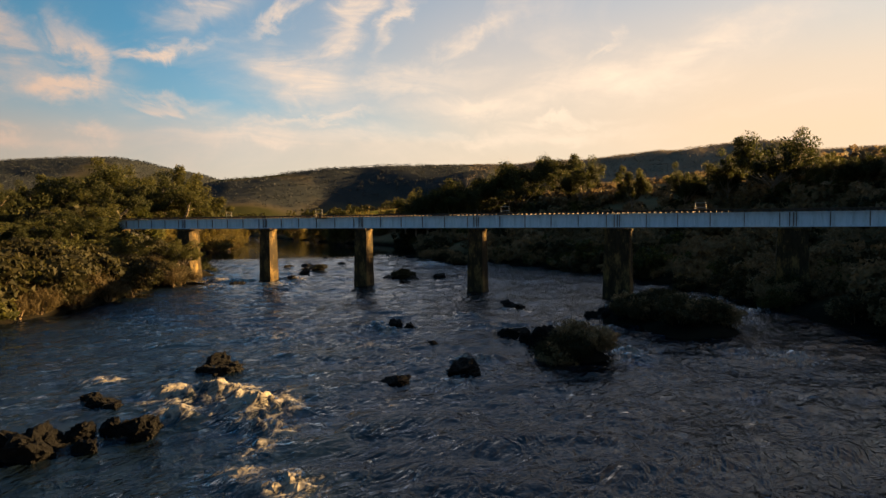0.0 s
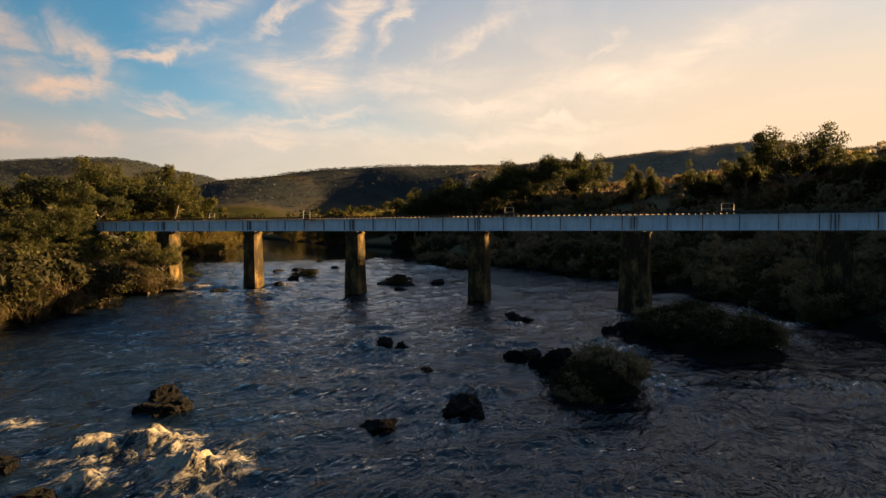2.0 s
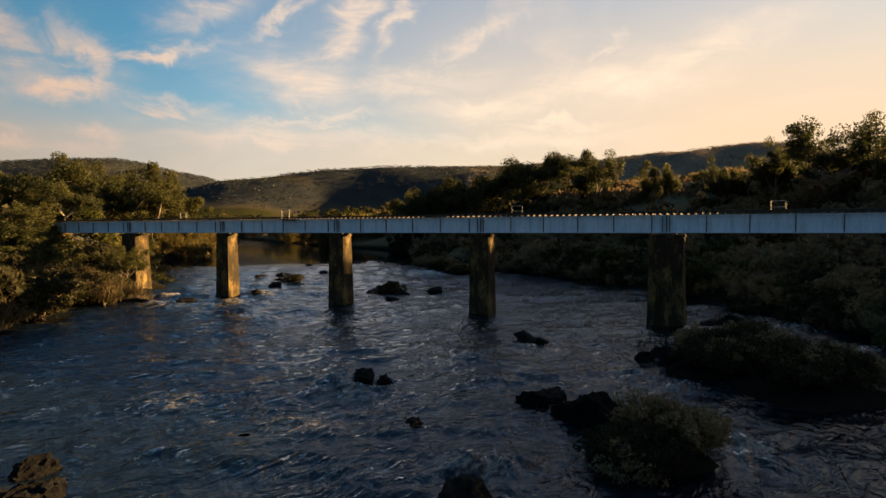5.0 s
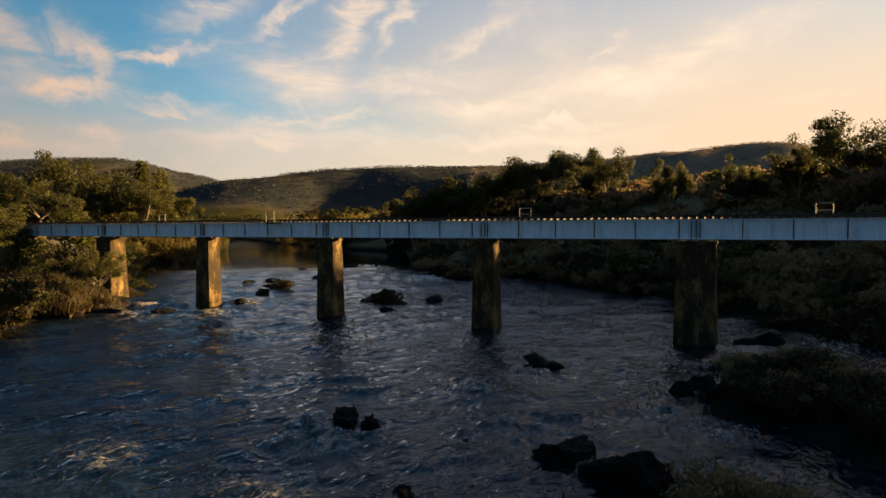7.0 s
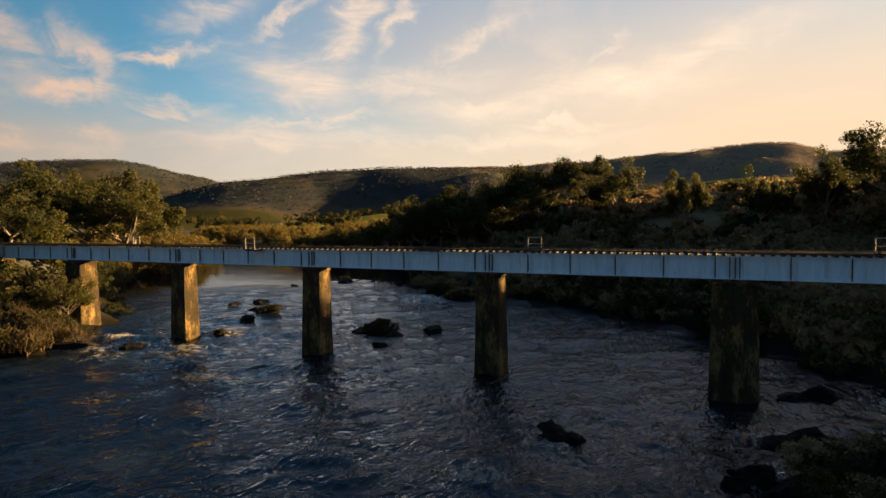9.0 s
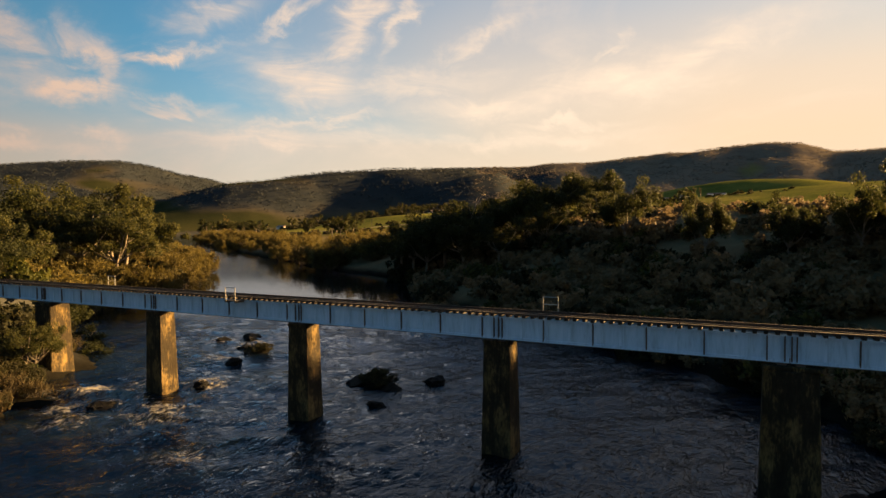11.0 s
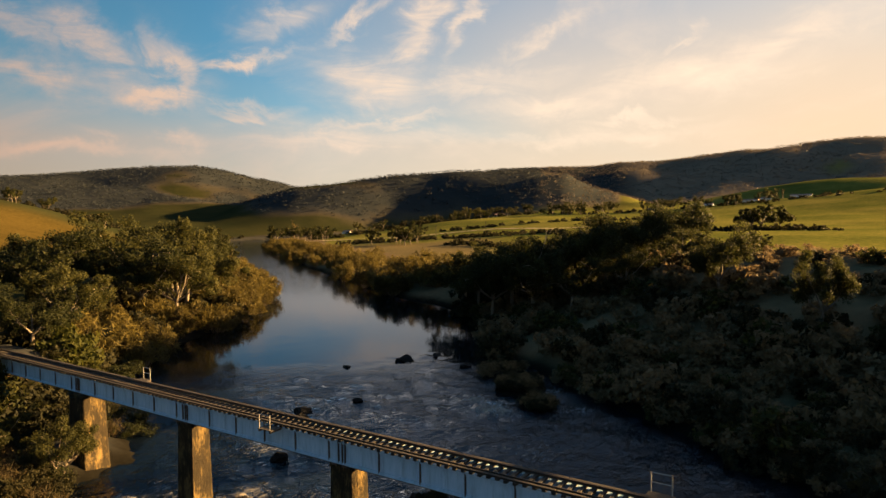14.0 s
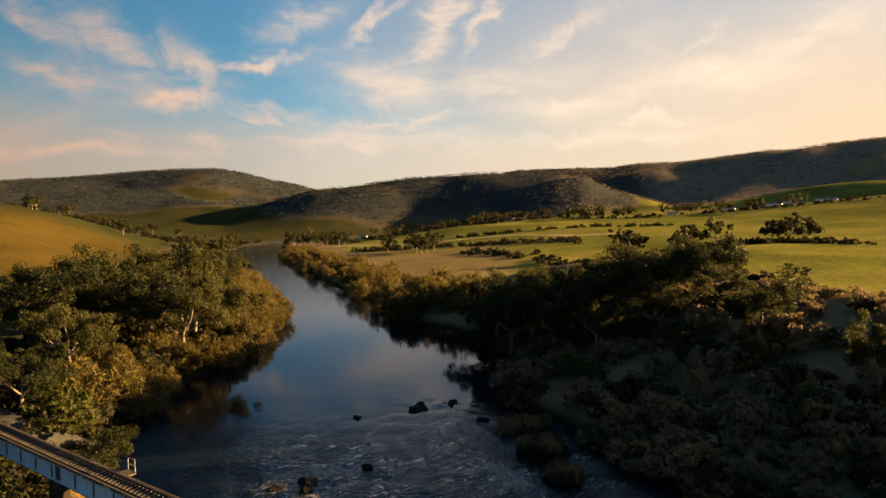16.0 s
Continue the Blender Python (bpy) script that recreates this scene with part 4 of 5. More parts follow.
class Batch:
    """Plants past counting, joined into one mesh of kind stuff for each of their two parts."""

    def __init__(self):
        self.items = []

    def add(self, meshes, x, y, z, scale, turn):
        self.items.append((meshes, x, y, z, scale, turn))

    def build(self, name, label, category):
        for k, suffix in enumerate(("stem", "leafage")):
            vs, loops, starts, total, nloop = [], [], [], 0, 0
            for meshes, x, y, z, s, w in self.items:
                me = meshes[k]
                if me.name not in CACHE:
                    v = np.empty(len(me.vertices) * 3, np.float32)
                    me.vertices.foreach_get("co", v)
                    li = np.empty(len(me.loops), np.int32)
                    me.loops.foreach_get("vertex_index", li)
                    st = np.empty(len(me.polygons), np.int32)
                    me.polygons.foreach_get("loop_start", st)
                    CACHE[me.name] = (v.reshape(-1, 3), li, st)
                v, li, st = CACHE[me.name]
                c, q = math.cos(w) * s, math.sin(w) * s
                vs.append(np.stack([v[:, 0] * c - v[:, 1] * q + x, v[:, 0] * q + v[:, 1] * c + y, v[:, 2] * s + z], 1))
                loops.append(li + total)
                starts.append(st + nloop)
                total += len(v)
                nloop += len(li)
            if not vs:
                continue
            vs, loops, starts = np.concatenate(vs), np.concatenate(loops), np.concatenate(starts)
            me = bpy.data.meshes.new(name + "_" + suffix)
            me.vertices.add(len(vs)), me.loops.add(len(loops)), me.polygons.add(len(starts))
            me.vertices.foreach_set("co", vs.ravel().astype(np.float32))
            me.loops.foreach_set("vertex_index", loops)
            me.polygons.foreach_set("loop_start", starts)
            me.update(calc_edges=True)
            me.materials.append(self.items[0][0][k].materials[0])
            tagged(new(name + "_" + suffix, me), label, category, kind="stuff")


CACHE = {}
GUMS = [gum_tree(11 + i, 14, 13, 70, 190, 0.21) for i in range(4)]
FAR_SHRUBS = [shrub(55 + i, 3.4, 4.8, 11, 14, 0.6) for i in range(3)]
OPEN = [gum_tree(31 + i, 12, 10, 52, 260, 0.17, stems=3, low=0.42, puff=(0.09, 0.16), bark="bark" if i == 0 else "dark_bark") for i in range(2)]
ROW = [gum_tree(35 + i, 12, 10, 76, 210, 0.18, bark="dark_bark", low=0.12, fork_at=0.14, puff=(0.08, 0.16)) for i in range(3)]
FAR_GUMS = [gum_tree(41 + i, 14, 12, 40, 36, 0.65) for i in range(3)]
SHRUBS = [shrub(51 + i, 3.4, 4.6, 20, 40, 0.24) for i in range(4)]
SCRUB = [shrub(57 + i, 3.4, 4.6, 20, 40, 0.24, "lightened_scrub_leaf") for i in range(3)]
MID = [[shrub(51 + i, 3.4, 4.6, 17, 28, 0.31) for i in range(3)], [shrub(57 + i, 3.4, 4.6, 17, 28, 0.31, "lightened_scrub_leaf") for i in range(3)], [shrub(61 + i, 3.4, 4.4, 20, 30, 0.28, "gum_leaf") for i in range(3)]]
GREEN = [shrub(61 + i, 3.4, 4.4, 24, 44, 0.22, "gum_leaf") for i in range(2)]
FINE = [[shrub(51 + i, 3.4, 4.6, 28, 70, 0.15) for i in range(4)], [shrub(57 + i, 3.4, 4.6, 28, 70, 0.15, "lightened_scrub_leaf") for i in range(3)], [shrub(61 + i, 3.4, 4.4, 28, 70, 0.15, "gum_leaf") for i in range(2)]]
REEDS = [reed_clump(81 + i, 2.2, 3.4, 80, 0.04, "reed") for i in range(2)]
WILLOWS = [willow(71 + i, 6.0, 7.0, 34, 36, 0.62) for i in range(3)]
POPLAR = [gum_tree(91, 20, 3.6, 40, 20, 0.4, "willow_leaf", low=0.2, bark="twig")]
TC, SC, WC = ("trunk", "crown"), ("stem", "foliage"), ("stem", "twig_fan")
GUM_LABEL = "tall eucalyptus with pale limbs and loose olive crown"


def crown_top(me):
    if me.name not in TOPS:
        TOPS[me.name] = max(v.co.z for v in me.vertices)
    return TOPS[me.name]


TOPS = {}


def gum(x, y, tall, kind=0, multi=False, flat=1.0):
    rnd = random.Random(int(x * 31 + y * 17))
    pool = OPEN if multi else ROW if x > -8 else GUMS
    meshes = pool[kind % len(pool)]
    plant("eucalyptus_tree", meshes, TC, x, y, (tall + 0.15) / crown_top(meshes[1]), rnd.uniform(0, 6.28), GUM_LABEL if not multi else "many-stemmed eucalyptus with bare pale limbs and thin crown", "tree", "gum trees by the river", flat=flat)


# western bank: tall gums
for x, y, tall, k in ((-115, 47, 21, 0), (-104, 40, 17, 1), (-124, 60, 20, 2), (-137, 70, 19, 3), (-150, 84, 17, 1), (-112, 28, 18, 3), (-97, 24, 13, 2), (-126, 36, 17, 0), (-165, 98, 17, 2),
                      (-185, 112, 15, 0), (-205, 128, 14, 3), (-88, 10, 8, 1), (-98, 44, 15, 2), (-107, 52, 18, 0), (-72, -16, 7.5, 2), (-62, -26, 7, 0), (-80, -8, 8, 3), (-95, -14, 9, 1), (-150, 40, 15, 2), (-56, -13, 6, 3), (-140, 50, 17, 3), (-230, 140, 14, 1),
                      (-260, 165, 13, 0), (-66, -40, 9, 1), (-54, -34, 7.5, 3), (-100, 4, 8.5, 0), (-120, 10, 13, 2)):
    gum(x, y, tall, k)
gum(-43.4, -2.6, 5.3, 1, True, 0.8)
for x, y, tall, k in ((-50.5, -4.5, 4.2, 0), (-56, -8, 7.5, 1), (-61, -4, 7.5, 2), (-50, -11, 4.6, 3), (-54, -16, 5, 0), (-47, -7, 3.6, 1), (-64, -10, 6.5, 3), (-46, -17, 3.8, 2), (-58, -20, 6, 1), (-50, -26, 5, 2), (-68, 6, 8, 0), (-60, 8, 7, 3), (-52, 7, 5.5, 1)):
    gum(x, y, tall, k, False, 1.15)
# eastern bank: pale-limbed gums
for x, y, tall, k, m in ((-24, 87, 13, 0, True), (-27, 84, 11, 0, True), (-34, 92, 14, 1, False), (-44, 96, 14, 2, False), (-54, 100, 12, 0, False), (-30, 100, 12, 3, False), (-16, 92, 11, 0, True),
                         (-40, 82, 15, 0, True), (-48, 88, 15, 3, False), (-60, 106, 14, 2, False), (-38, 77, 13, 3, False), (-30, 75, 10, 0, False), (-50, 83, 14, 2, False), (-21, 76, 9, 1, False), (-59, 93, 14, 0, False),
                         (-66, 99, 12.5, 3, False), (-12, 80, 8, 2, False)):
    gum(x, y, tall, k, m)
# the row above the cutting, by the height of its tops; the last four are added to shade the islets
for x, y, top, k, m, flat in ((-5, 68, 21.0, 0, False, 0.85), (7.7, 54.7, 17.5, 1, False, 0.6), (17.3, 50.8, 17.3, 2, False, 0.62), (24, 46, 18.8, 0, False, 0.7), (30.7, 38.5, 20.2, 1, True, 0.85), (36.4, 35.7, 16.3, 1, False, 0.75),
                              (40.5, 33.2, 16.5, 2, False, 0.8), (46, 36, 17, 0, False, 0.9), (54, 30, 17, 1, False, 0.9), (60, 24, 16, 2, False, 1.0), (48, 24, 14, 0, False, 1.0), (53, 15, 14.5, 1, False, 1.1), (58, 19, 16, 2, False, 1.1), (49, 11, 12.5, 0, False, 1.1), (64, 14, 16, 0, False, 1.1)):
    gum(x, y, top - ground_z(x, y), k, m, flat)


def scatter(count, seed, accept, box_xy, made):
    rng = np.random.default_rng(seed)
    xs, ys = rng.uniform(box_xy[0], box_xy[1], count), rng.uniform(box_xy[2], box_xy[3], count)
    d, side = river_at(xs, ys)
    zs = height(xs, ys)
    for x, y, dd, s, z in zip(xs, ys, d, side, zs):
        if accept(x, y, dd, s, z):
            made(float(x), float(y), float(z), rng)


BRUSH, GREENERY, WILLOW_BELT, REED_BELT, DRY = Batch(), Batch(), Batch(), Batch(), Batch()
DRY_SHRUB, DARK_SHRUB, GREEN_SHRUB = "dry brown twiggy shrub, its colour lightened for the shaded bank", "dense dark shrub on the river bank", "rounded green shrub on the river bank"


def put_shrub(x, y, z, rng, low=0.6, top=1.6):
    green = rng.random() < (0.12 if x > -25 else 0.16)
    k, s, w = int(rng.integers(4)), rng.uniform(low, top), rng.uniform(0, 6.28)
    # shrubs on the shaded side mostly take the lightened brown leaves
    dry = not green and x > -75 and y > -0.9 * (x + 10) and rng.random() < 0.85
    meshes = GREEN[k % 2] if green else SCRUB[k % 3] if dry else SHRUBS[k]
    if (-48 < x < -26 and -30 < y < 6) or (14 < x < 40 and -22 < y < 4):
        meshes = FINE[2][k % 2] if green else FINE[1][k % 3] if dry else FINE[0][k]
        if not ((-46 < x < -28 and -19 < y < 5) or (16 < x < 36 and -19 < y < 3)):
            meshes = GREEN[k % 2] if green else SCRUB[k % 3] if dry else SHRUBS[k]
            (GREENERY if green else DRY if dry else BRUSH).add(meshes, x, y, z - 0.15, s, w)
            return
        plant("shrub", meshes, SC, x, y, s, w, GREEN_SHRUB if green else DRY_SHRUB if dry else DARK_SHRUB, "shrub", "bank shrubs", z=z)
    else:
        if (x - 8) ** 2 + (y + 25) ** 2 > 50 ** 2:
            meshes = MID[2 if green else 1 if dry else 0][k % 3]
        if x * x + (y + 20) ** 2 > 125 ** 2:
            green, dry, meshes = False, False, FAR_SHRUBS[k % 3]
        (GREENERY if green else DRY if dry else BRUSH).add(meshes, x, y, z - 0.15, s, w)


def put_low_shrub(x, y, z, rng):
    put_shrub(x, y, z, rng, 0.45, 0.9)


def put_reed(x, y, z, rng):
    REED_BELT.add(REEDS[int(rng.integers(2))], x, y, z - 0.1, rng.uniform(0.6, 1.2), rng.uniform(0, 6.28))


def put_willow(x, y, z, rng):
    k, s, w = int(rng.integers(3)), rng.uniform(0.7, 1.3) * (1.3 if 0.81 * x + y > 10 else 1.0), rng.uniform(0, 6.28)
    if math.hypot(x, y) < 175:
        plant("willow", WILLOWS[k], WC, x, y, s, w, "bare golden willow with fine upright twigs", "willow", "riverside willows", z=z)
    else:
        WILLOW_BELT.add(WILLOWS[k], x, y, z - 0.15, s, w)


def off_rail(x, y):
    return abs(y - 0.95) > 3.6


def inland(x, d):
    return d - float(field_edge(x))


scatter(1700, 5, lambda x, y, d, s, z: s > 0 and -1.0 < d and inland(x, d) < -20 and off_rail(x, y), (-75, 75, -40, 120), put_shrub)
scatter(1900, 15, lambda x, y, d, s, z: s > 0 and -20 <= inland(x, d) < -1 and off_rail(x, y), (-75, 75, -40, 130), put_low_shrub)
scatter(1100, 6, lambda x, y, d, s, z: s < 0 and 0.0 < d < 34 and off_rail(x, y), (-110, -20, -60, 60), put_shrub)
scatter(260, 26, lambda x, y, d, s, z: s < 0 and -0.5 < d < 12 and off_rail(x, y), (-56, -28, -34, 0), put_low_shrub)
scatter(520, 36, lambda x, y, d, s, z: z > -0.2 and off_rail(x, y), (-52, -28, -48, 5), put_low_shrub)
scatter(420, 37, lambda x, y, d, s, z: z > -0.45 and off_rail(x, y), (-50, -27, -48, 5), put_reed)
scatter(500, 16, lambda x, y, d, s, z: s < 0 and 8.0 < d < 40, (-230, -80, 10, 160), put_shrub)
scatter(520, 9, lambda x, y, d, s, z: s < 0 and -1.0 < d < 6 and z > -0.5 and off_rail(x, y), (-60, -15, -60, 10), put_reed)
scatter(420, 19, lambda x, y, d, s, z: s < 0 and -1.0 < d < 14 and z > -0.5, (-55, -10, -80, -16), put_shrub)
scatter(1100, 7, lambda x, y, d, s, z: s > 0 and -1.5 < d < 24 and z > -0.7, (-420, -72, 100, 350), put_willow)
scatter(1100, 8, lambda x, y, d, s, z: s < 0 and -2.0 < d < 12 and z > -0.9, (-240, -60, 12, 170), put_willow)
scatter(1200, 58, lambda x, y, d, s, z: s > 0 and -0.8 < d < 34 and off_rail(x, y), (-22, 54, -14, 56), put_low_shrub)
UNDER = lambda x, y, d, s, z: not off_rail(x, y) and d > -0.6 and -0.4 < z < 4.0
scatter(70, 46, UNDER, (14, 46, -3.2, 5.2), put_low_shrub)
scatter(50, 47, lambda x, y, d, s, z: d > -0.8 and -0.5 < z < 1.2 and s > 0, (14, 42, -30, 20), put_low_shrub)
scatter(120, 48, UNDER, (-56, -36, -3.2, 5.2), put_reed)
BRUSH.build("undergrowth", "tangle of dark shrubs covering the river banks", "undergrowth")
DRY.build("dry_scrub", "dry brown scrub on the eastern bank, lightened to offset shade", "undergrowth")
GREENERY.build("green_undergrowth", "scattered green shrubs among the bank scrub", "undergrowth")
WILLOW_BELT.build("willow_belt", "belt of bare golden willows along the river", "willows")
REED_BELT.build("reed_belt", "dry brown reeds along the water's edge", "reeds")

WATTLE = [shrub(66 + i, 3.6, 4.6, 30, 46, 0.26, "wattle_leaf") for i in range(2)]
for x, y, s in ((-58.8, -2.7, 1.5), (-60, -3.8, 1.6), (-57, -2.4, 1.3), (-57.5, -3.6, 1.35), (-55, -4.2, 1.1), (-58.5, 4.8, 1.4), (-55.5, 4.6, 1.2), (-53, -3.4, 0.9), (-67, 9, 1.7), (-63.5, 7.5, 1.3), (-71, 11, 1.5), (-47, -20, 1.0), (-52, -30, 1.3), (-38, -13, 0.8), (-43, -22, 1.0)):
    plant("wattle", WATTLE[int(abs(x)) % 2], SC, x, y, s, x, "bright yellow-green wattle bush in full leaf", "shrub", "wattles on the bank")

# scrub under and before the ends of the bridge, by the height of its tops
for x, y, top in ((-58.6, 1.8, 6.2), (-58.8, -0.2, 6.3), (-57.2, 0.9, 5.8), (-56.0, -1.2, 5.8), (-55.8, 2.4, 5.5), (-54.2, 0.6, 5.0), (-52.0, -0.6, 4.6), (-51.0, 2.2, 4.4), (-58.0, -2.6, 7.0), (-56.2, -3.0, 6.8), (-60.0, -2.8, 7.6), (-54.2, -3.4, 6.0), (-61.5, -3.4, 7.8)):
    meshes = FINE[0 if y > -2 else 2][int(abs(x)) % 2]
    plant("shrub", meshes, SC, x, y, max(0.5, (top - ground_z(x, y) + 0.15) / crown_top(meshes[1])), x * y, DARK_SHRUB if y > -2 else GREEN_SHRUB, "shrub", "bank shrubs")

# islets: rocks and bushes
for cx, cy, rad, h in ISLETS:
    rnd = random.Random(int(cx * 7 + cy))
    midstream = rad == 2.4
    for k in range(int(3 + rad * (2.6 if midstream else 4.4))):
        w, q = rnd.uniform(0, 6.28), rad * 0.72 * math.sqrt(rnd.random())
        x, y = cx + q * math.cos(w), cy + q * math.sin(w)
        if k % 3 and not midstream:
            plant("reed_clump", REEDS[k % 2], WC, x, y, rnd.uniform(0.45, 0.68), w, "drooping brown reed clump on a river islet", "reeds", "islet reeds", sink=0.1)
        # every other bush takes the lightened brown, against the shade
        brown = k % 2 == 0 and not midstream
        plant("shrub", FINE[1][k % 3] if brown else FINE[0][k % 4], SC, x, y, rnd.uniform(0.22, 0.36) if midstream else rnd.uniform(0.45, 0.72) if rad > 3.4 and cy < 0 and k % 2 else rnd.uniform(0.36, 0.62), w, "low dry brown bush on a river islet, lightened to offset shade" if brown else "low dark bush on a river islet", "shrub", "islet bushes", sink=0.1)


def rock(x, y, wide, tall, seed, turn=None, long=1.3):
    """A broken basalt boulder, half sunk: a ball cut by random planes and roughened."""
    rnd = random.Random(seed)
    bm = bmesh.new()
    bmesh.ops.create_icosphere(bm, subdivisions=4 if y < -20 else 3, radius=1.0)
    off = Vector((seed * 3.1, seed * 1.7, seed * 0.9))
    cuts = [(Vector((rnd.gauss(0, 1), rnd.gauss(0, 1), rnd.gauss(0.1, 0.8))).normalized(), rnd.uniform(0.5, 0.9)) for _ in range(13)]
    for v in bm.verts:
        p = v.co.normalized() * (1 + 0.3 * noise.noise(v.co * 1.5 + off))
        for way, reach in cuts:
            d = p.dot(way)
            if d > reach:
                p = p - way * (d - reach)
        p = p * (1.15 + 0.30 * noise.noise(p * 3.2 + off) + 0.24 * noise.noise(p * 8.0 - off) + 0.12 * noise.noise(p * 17.0 - off))
        v.co = Vector((p.x * wide * 0.5 * long, p.y * wide * 0.5, p.z * tall))
    z = float(water_level(x, y))
    ob = link_bm("rock", bm, "rock")
    ob.matrix_basis = pose(x, y, z, 0, 0, rnd.uniform(0, 360) if turn is None else turn)
    return tagged(ob, "dark wet broken boulder standing out of the river", "rock", "river rocks")


for i, (x, y, w, h) in enumerate(((3.6, -23.4, 1.5, 0.5), (14.0, -33.6, 1.9, 0.5), (12.6, -23.5, 1.2, 0.55), (7.6, -9.9, 1.5, 0.6), (8.6, -10.3, 1.0, 0.45), (1.8, -45.3, 1.4, 0.4), (0.8, -45.0, 1.0, 0.3), (2.9, -45.6, 0.9, 0.35), (6.3, -46.8, 1.4, 0.8), (7.1, -47.2, 0.9, 0.55), (5.6, -47.4, 1.0, 0.5),
                                  (5.0, -48.3, 1.1, 0.5), (4.4, -49.4, 1.5, 0.6), (3.6, -50.2, 1.3, 0.6), (5.4, -50.2, 1.3, 0.6), (6.4, -49.0, 0.8, 0.35), (-46.1, 47.6, 2.6, 0.45), (-43.5, 52.5, 1.8, 0.5), (-47.5, 50, 1.2, 0.3), (-31.6, -4.2, 1.8, 0.4), (-28.8, 3.4, 1.6, 0.7), (18.4, 1.8, 1.4, 0.5),
                                  (19.8, 2.6, 1.8, 0.7), (-33, 11, 1.6, 0.5), (-13.4, 9.6, 1.8, 0.6), (-17.6, 10.4, 2.6, 0.6), (-37.5, 17, 1.6, 0.45), (15.6, -24.6, 2.2, 0.95), (16.9, -25.4, 1.8, 0.85), (14.4, -24.0, 1.2, 0.6), (12.9, -22.3, 1.3, 0.5), (9.1, -28.1, 0.8, 0.25), (2.2, -38.4, 1.8, 0.5), (0.6, -37.6, 1.2, 0.45), (1.4, -39.2, 1.0, 0.3), (-51, 40, 1.4, 0.25), (-36, 48.5, 1.6, 0.35),
                                  (-40.6, 21.4, 2.2, 0.6), (-42.5, 18.6, 1.5, 0.4), (-38.4, 28.0, 1.0, 0.35), (-39.6, 20.0, 1.3, 0.5), (16.4, -11.6, 1.8, 0.8), (17.4, -13.4, 1.6, 0.7), (15.6, -12.6, 1.0, 0.4), (18.2, -15.2, 1.5, 0.7), (9.4, -28.4, 0.9, 0.3), (11.6, -36.6, 1.2, 0.3), (-12, 5.2, 1.6, 0.45), (-11, 13.2, 1.8, 0.6), (17.2, -7.2, 1.4, 0.45), (18.6, -5.0, 1.6, 0.6), (-20, 36, 1.6, 0.5), (13.4, -33.0, 0.9, 0.4), (4.6, -23.0, 0.8, 0.35))):
    rock(x, y, w, h, i + 1)

# ---- the valley beyond ----
def put_far_gum(x, y, z, rng):
    plant("eucalyptus_tree", FAR_GUMS[int(rng.integers(3))], TC, x, y, rng.uniform(0.75, 1.35), rng.uniform(0, 6.28), "dark paddock tree far down the valley", "tree", "paddock trees", z=z)


rng0 = np.random.default_rng(14)
for a0, a1, r0, r1, count in ((-32, -20, 820, 960, 26), (-20, -4, 880, 980, 26), (-48, -30, 800, 1000, 22), (-20, -1, 320, 350, 12), (-75, -52, 600, 1000, 26), (-60, -50, 280, 480, 26), (-44, -36, 420, 520, 8), (-52, -44, 620, 760, 20)):
    for k in range(count):
        a, r = radians(rng0.uniform(a0, a1)), rng0.uniform(r0, r1)
        x, y = r * math.sin(a), r * math.cos(a)
        if river_at(x, y)[0][0] > 4:
            put_far_gum(x, y, ground_z(x, y), rng0)
plant("paddock_tree", FAR_GUMS[0], TC, -3.8, 108, 0.27, 0.5, "small round dark tree at the paddock edge", "tree", "paddock trees", flat=1.3)
for az, r, tall in ((-47.6, 800, 30), (-34.0, 900, 19), (-30.8, 900, 17), (-47.2, 830, 24), (-3.5, 960, 18), (-7.6, 930, 17)):
    x, y = r * math.sin(radians(az)), r * math.cos(radians(az))
    plant("poplar", POPLAR[0], TC, x, y, tall / 20, az, "bare reddish poplar standing tall and narrow", "tree", "poplars in the valley")


def house(az, r, long, wide, turn):
    x, y = r * math.sin(radians(az)), r * math.cos(radians(az))
    h = thing("house", pose(x, y, ground_z(x, y) - 0.3, 0, 0, turn), "small white farmhouse with a low pitched roof", "house", "farmhouses in the valley")
    bm = bmesh.new()
    box(bm, -long / 2, long / 2, -wide / 2, wide / 2, 0, 3.0)
    part("wall", bm, "white", h)
    bm = bmesh.new()
    o = 0.4
    vs = [bm.verts.new(p) for p in ((-long / 2 - o, -wide / 2 - o, 2.95), (long / 2 + o, -wide / 2 - o, 2.95), (long / 2 + o, wide / 2 + o, 2.95), (-long / 2 - o, wide / 2 + o, 2.95), (-long / 2 - o, 0, 4.8), (long / 2 + o, 0, 4.8))]
    for f in ((0, 1, 5, 4), (2, 3, 4, 5), (0, 4, 3), (1, 2, 5), (3, 2, 1, 0)):
        bm.faces.new([vs[i] for i in f])
    part("roof", bm, "roof", h)
    for i in range(4):
        for s in (-1, 1):
            bm = bmesh.new()
            c = -long / 2 + long * (i + 0.5) / 4
            y0, y1 = sorted((s * wide / 2, s * (wide / 2 + 0.05)))
            box(bm, c - 0.6, c + 0.6, y0, y1, 0.9, 2.2)
            part("window", bm, "glass", h)


for az, r, l, w, turn in ((-39.6, 900, 16, 9, 20), (-42.6, 820, 14, 8, -10), (-28.0, 950, 18, 10, 35), (-9.4, 960, 18, 9, 5), (-6.0, 980, 24, 9, -8), (-4.8, 960, 14, 8, 10), (-2.2, 980, 26, 10, 0), (-14.0, 960, 14, 8, 15)):
    house(az, r, l, w, turn)


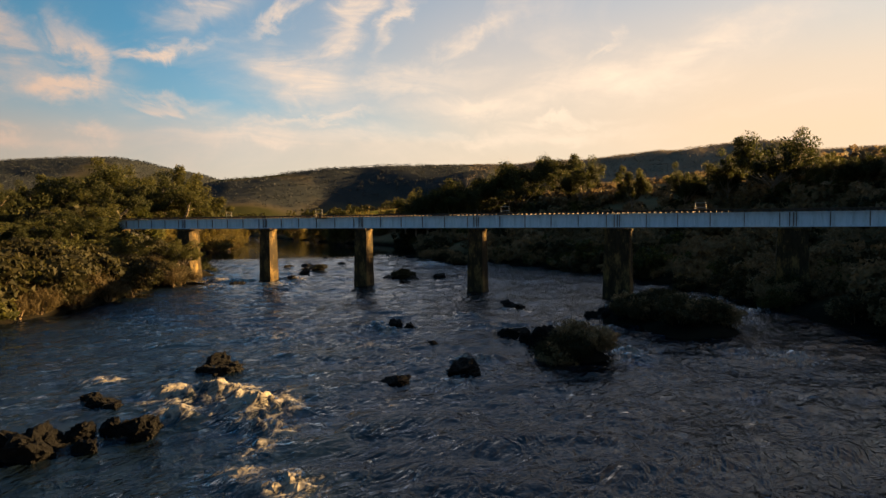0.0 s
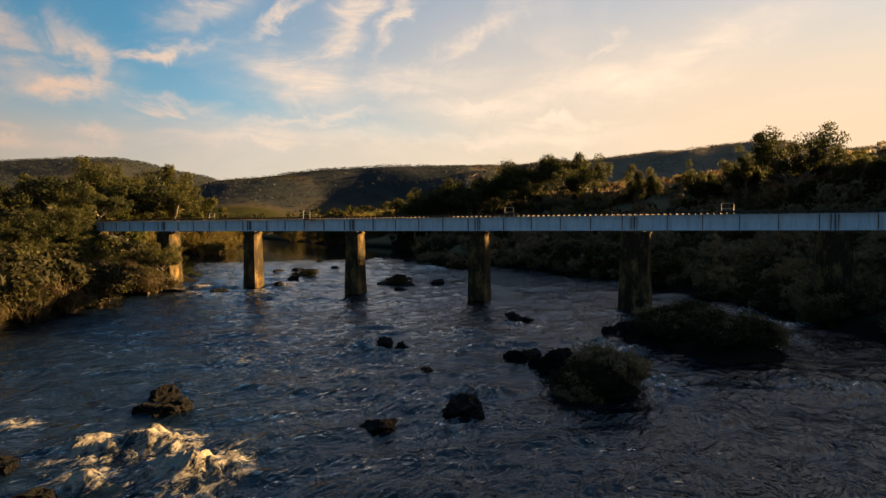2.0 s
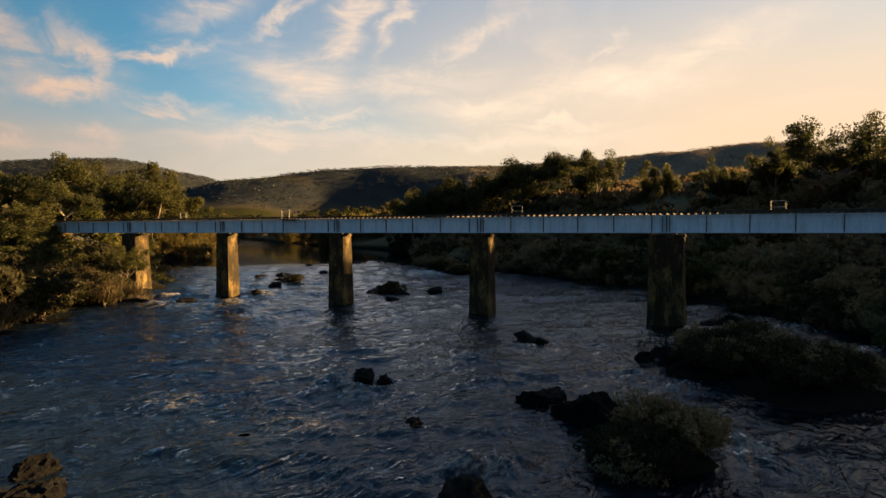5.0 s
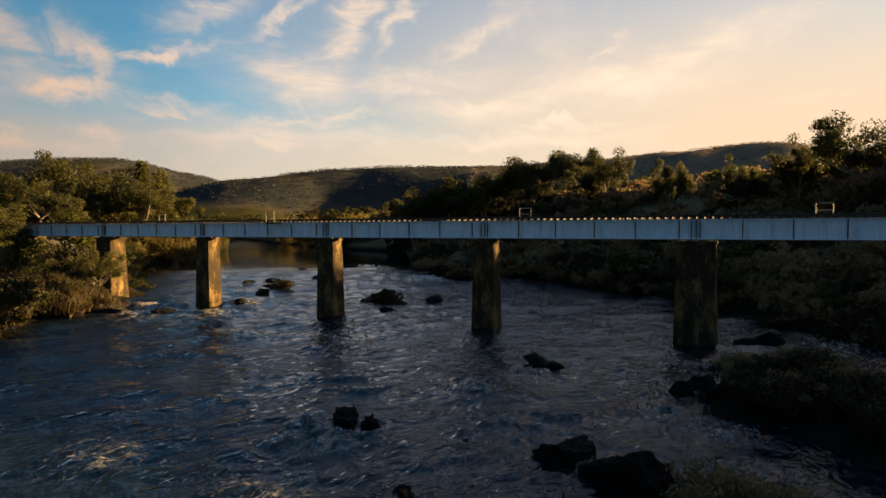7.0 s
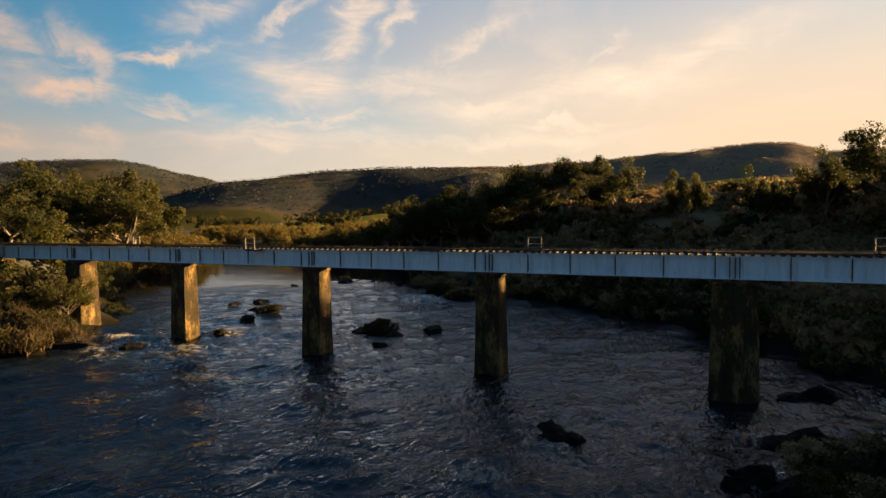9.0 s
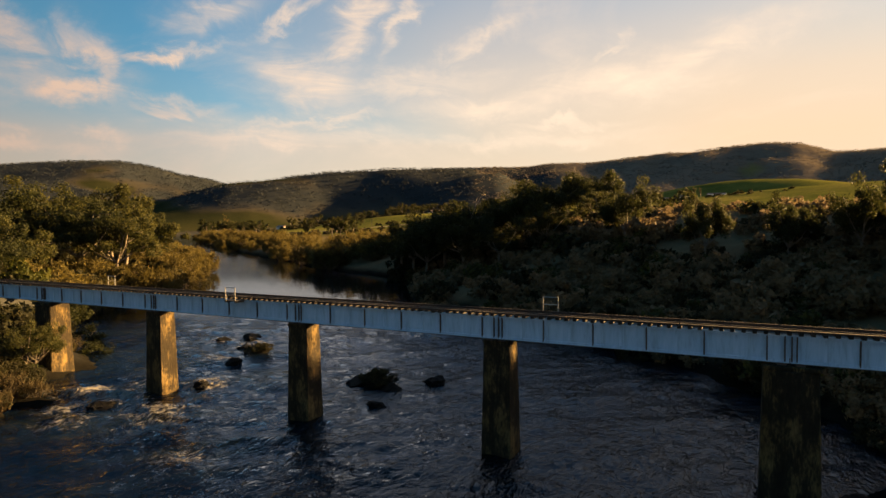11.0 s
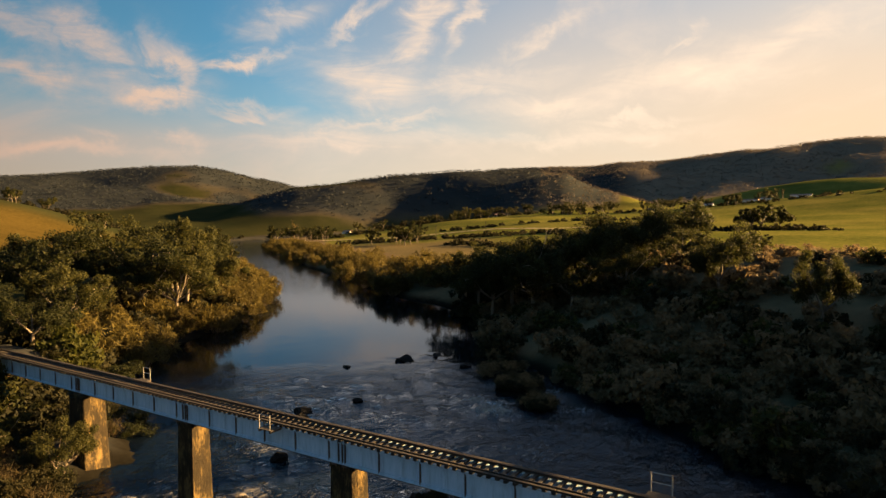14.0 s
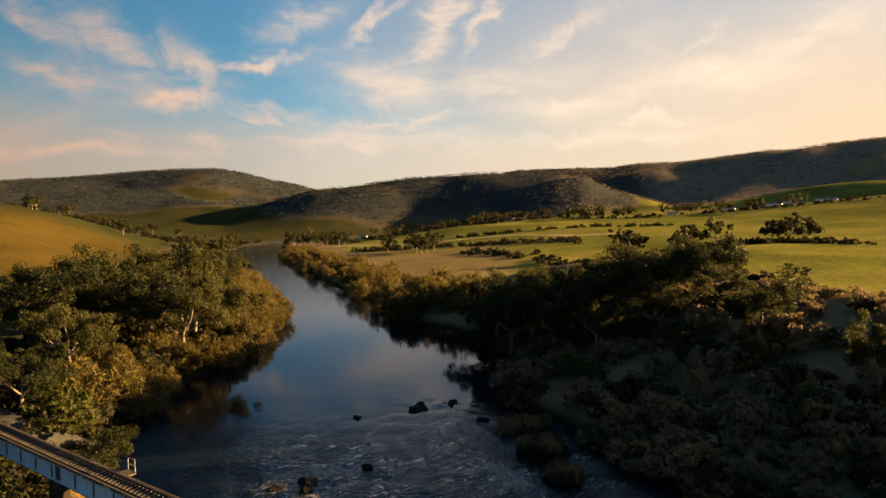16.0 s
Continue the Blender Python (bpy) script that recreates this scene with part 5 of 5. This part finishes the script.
def ribbon(name, pts, half, lift, mat, label, category):
    """A strip of road laid over the ground."""
    verts, faces = [], []
    for i, (x, y) in enumerate(pts):
        x0, y0 = pts[max(i - 1, 0)]
        x1, y1 = pts[min(i + 1, len(pts) - 1)]
        d = Vector((x1 - x0, y1 - y0, 0)).normalized()
        for s in (-1, 1):
            px, py = x - d.y * half * s, y + d.x * half * s
            verts.append((px, py, ground_z(px, py) + lift))
        if i:
            k = 2 * i
            faces.append((k - 2, k, k + 1, k - 1))
    ob = raw(name, verts, faces, mat)
    return tagged(ob, label, category, kind="structure")


def polar(az, r):
    return r * math.sin(radians(az)), r * math.cos(radians(az))


ribbon("road", [polar(-50 + 1.0 * k, 640 - 3.5 * k + 14 * math.sin(k * 0.4)) for k in range(33)], 3.2, 0.25, "gravel", "pale country road crossing the river flats", "road")
for az, r in ((-40.0, 560), (-34.4, 540), (-45.0, 600), (-29.5, 530)):
    x, y = polar(az, r)
    pole = thing("utility_pole", pose(x, y, ground_z(x, y) - 0.5, 0, 0, -az), "slim wooden utility pole beside the road", "utility pole", "utility poles by the road")
    verts, faces = [], []
    tube(verts, faces, [Vector((0, 0, 0)), Vector((0, 0, 11))], [0.28, 0.2], 8)
    raw("shaft", verts, faces, "timber", pole)
    bm = bmesh.new()
    box(bm, -1.2, 1.2, -0.08, 0.08, 10.0, 10.2)
    part("crossarm", bm, "timber", pole)

HEDGE = Batch()
rng1 = np.random.default_rng(31)
for a0, r0, a1, r1, count, spread, size in ((-24, 285, -1, 330, 190, 7, 0.9), (-10, 345, 2, 300, 60, 5, 0.8), (-44, 520, -22, 470, 160, 9, 1.0), (-34, 620, -14, 640, 60, 5, 1.2), (-30, 880, 4, 900, 90, 12, 1.5), (-46, 760, -30, 840, 90, 16, 1.5), (-74, 720, -52, 820, 90, 30, 1.8), (-34, 420, -24, 300, 40, 14, 1.2)):
    for k in range(count):
        s = rng1.random()
        x, y = polar(a0 + (a1 - a0) * s, r0 + (r1 - r0) * s + rng1.normal() * spread)
        if river_at(x, y)[0][0] > 3:
            HEDGE.add(FAR_SHRUBS[k % 3], x, y, ground_z(x, y) - 0.2, size * rng1.uniform(0.6, 1.4), rng1.uniform(0, 6.28))
HEDGE.build("hedgerow", "ragged dark hedgerows between the paddocks", "hedge")


def far_forest():
    """The forest on the hills, one ragged little crown a tree."""
    rng = np.random.default_rng(77)
    n = 110000
    az, r = np.radians(rng.uniform(-80, 14, n)), np.sqrt(rng.uniform(900 ** 2, 2800 ** 2, n))
    x, y = r * np.sin(az), r * np.cos(az)
    z = height(x, y)
    ok = (rng.random(n) < forest_at(x, y, z)) & (river_at(x, y)[0] > 20)
    x, y, z = x[ok][:30000], y[ok][:30000], z[ok][:30000]
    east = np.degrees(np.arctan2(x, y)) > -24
    # western crowns tinted blue and eastern ones paled, in place of haze
    for name, pick, mat, label in (("forest", ~east, "haze_blue_leaf", "dark eucalypt forest covering the far hills, tinted blue for haze"), ("dry_forest", east, "dry_forest", "brownish bush on the eastern hills, paled for haze")):
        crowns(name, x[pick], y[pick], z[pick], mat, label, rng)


def crowns(name, x, y, z, mat, label, rng):
    """A loose crown of small sprays for each far tree, most of them facing the sky."""
    n, per = len(x), 8
    c = np.repeat(np.stack([x, y, z], 1), per, 0)
    tall = np.repeat(rng.uniform(4, 9, n), per)
    c = c + np.stack([rng.normal(size=n * per) * 3.0, rng.normal(size=n * per) * 3.0, tall * rng.uniform(0.1, 0.7, n * per)], 1)
    face = rng.normal(size=(n * per, 3)) * 0.6 + (0, 0, 1)
    a = np.cross(face, rng.normal(size=(n * per, 3)))
    b = np.cross(face, a)
    s = rng.uniform(0.8, 1.7, n * per)[:, None]
    a, b = a / np.linalg.norm(a, axis=1)[:, None] * s, b / np.linalg.norm(b, axis=1)[:, None] * s
    verts = np.stack([c - a, c + a * 0.6 + b, c + a * 0.6 - b], 1).reshape(-1, 3)
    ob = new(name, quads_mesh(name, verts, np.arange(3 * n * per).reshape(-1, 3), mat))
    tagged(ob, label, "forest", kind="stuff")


far_forest()
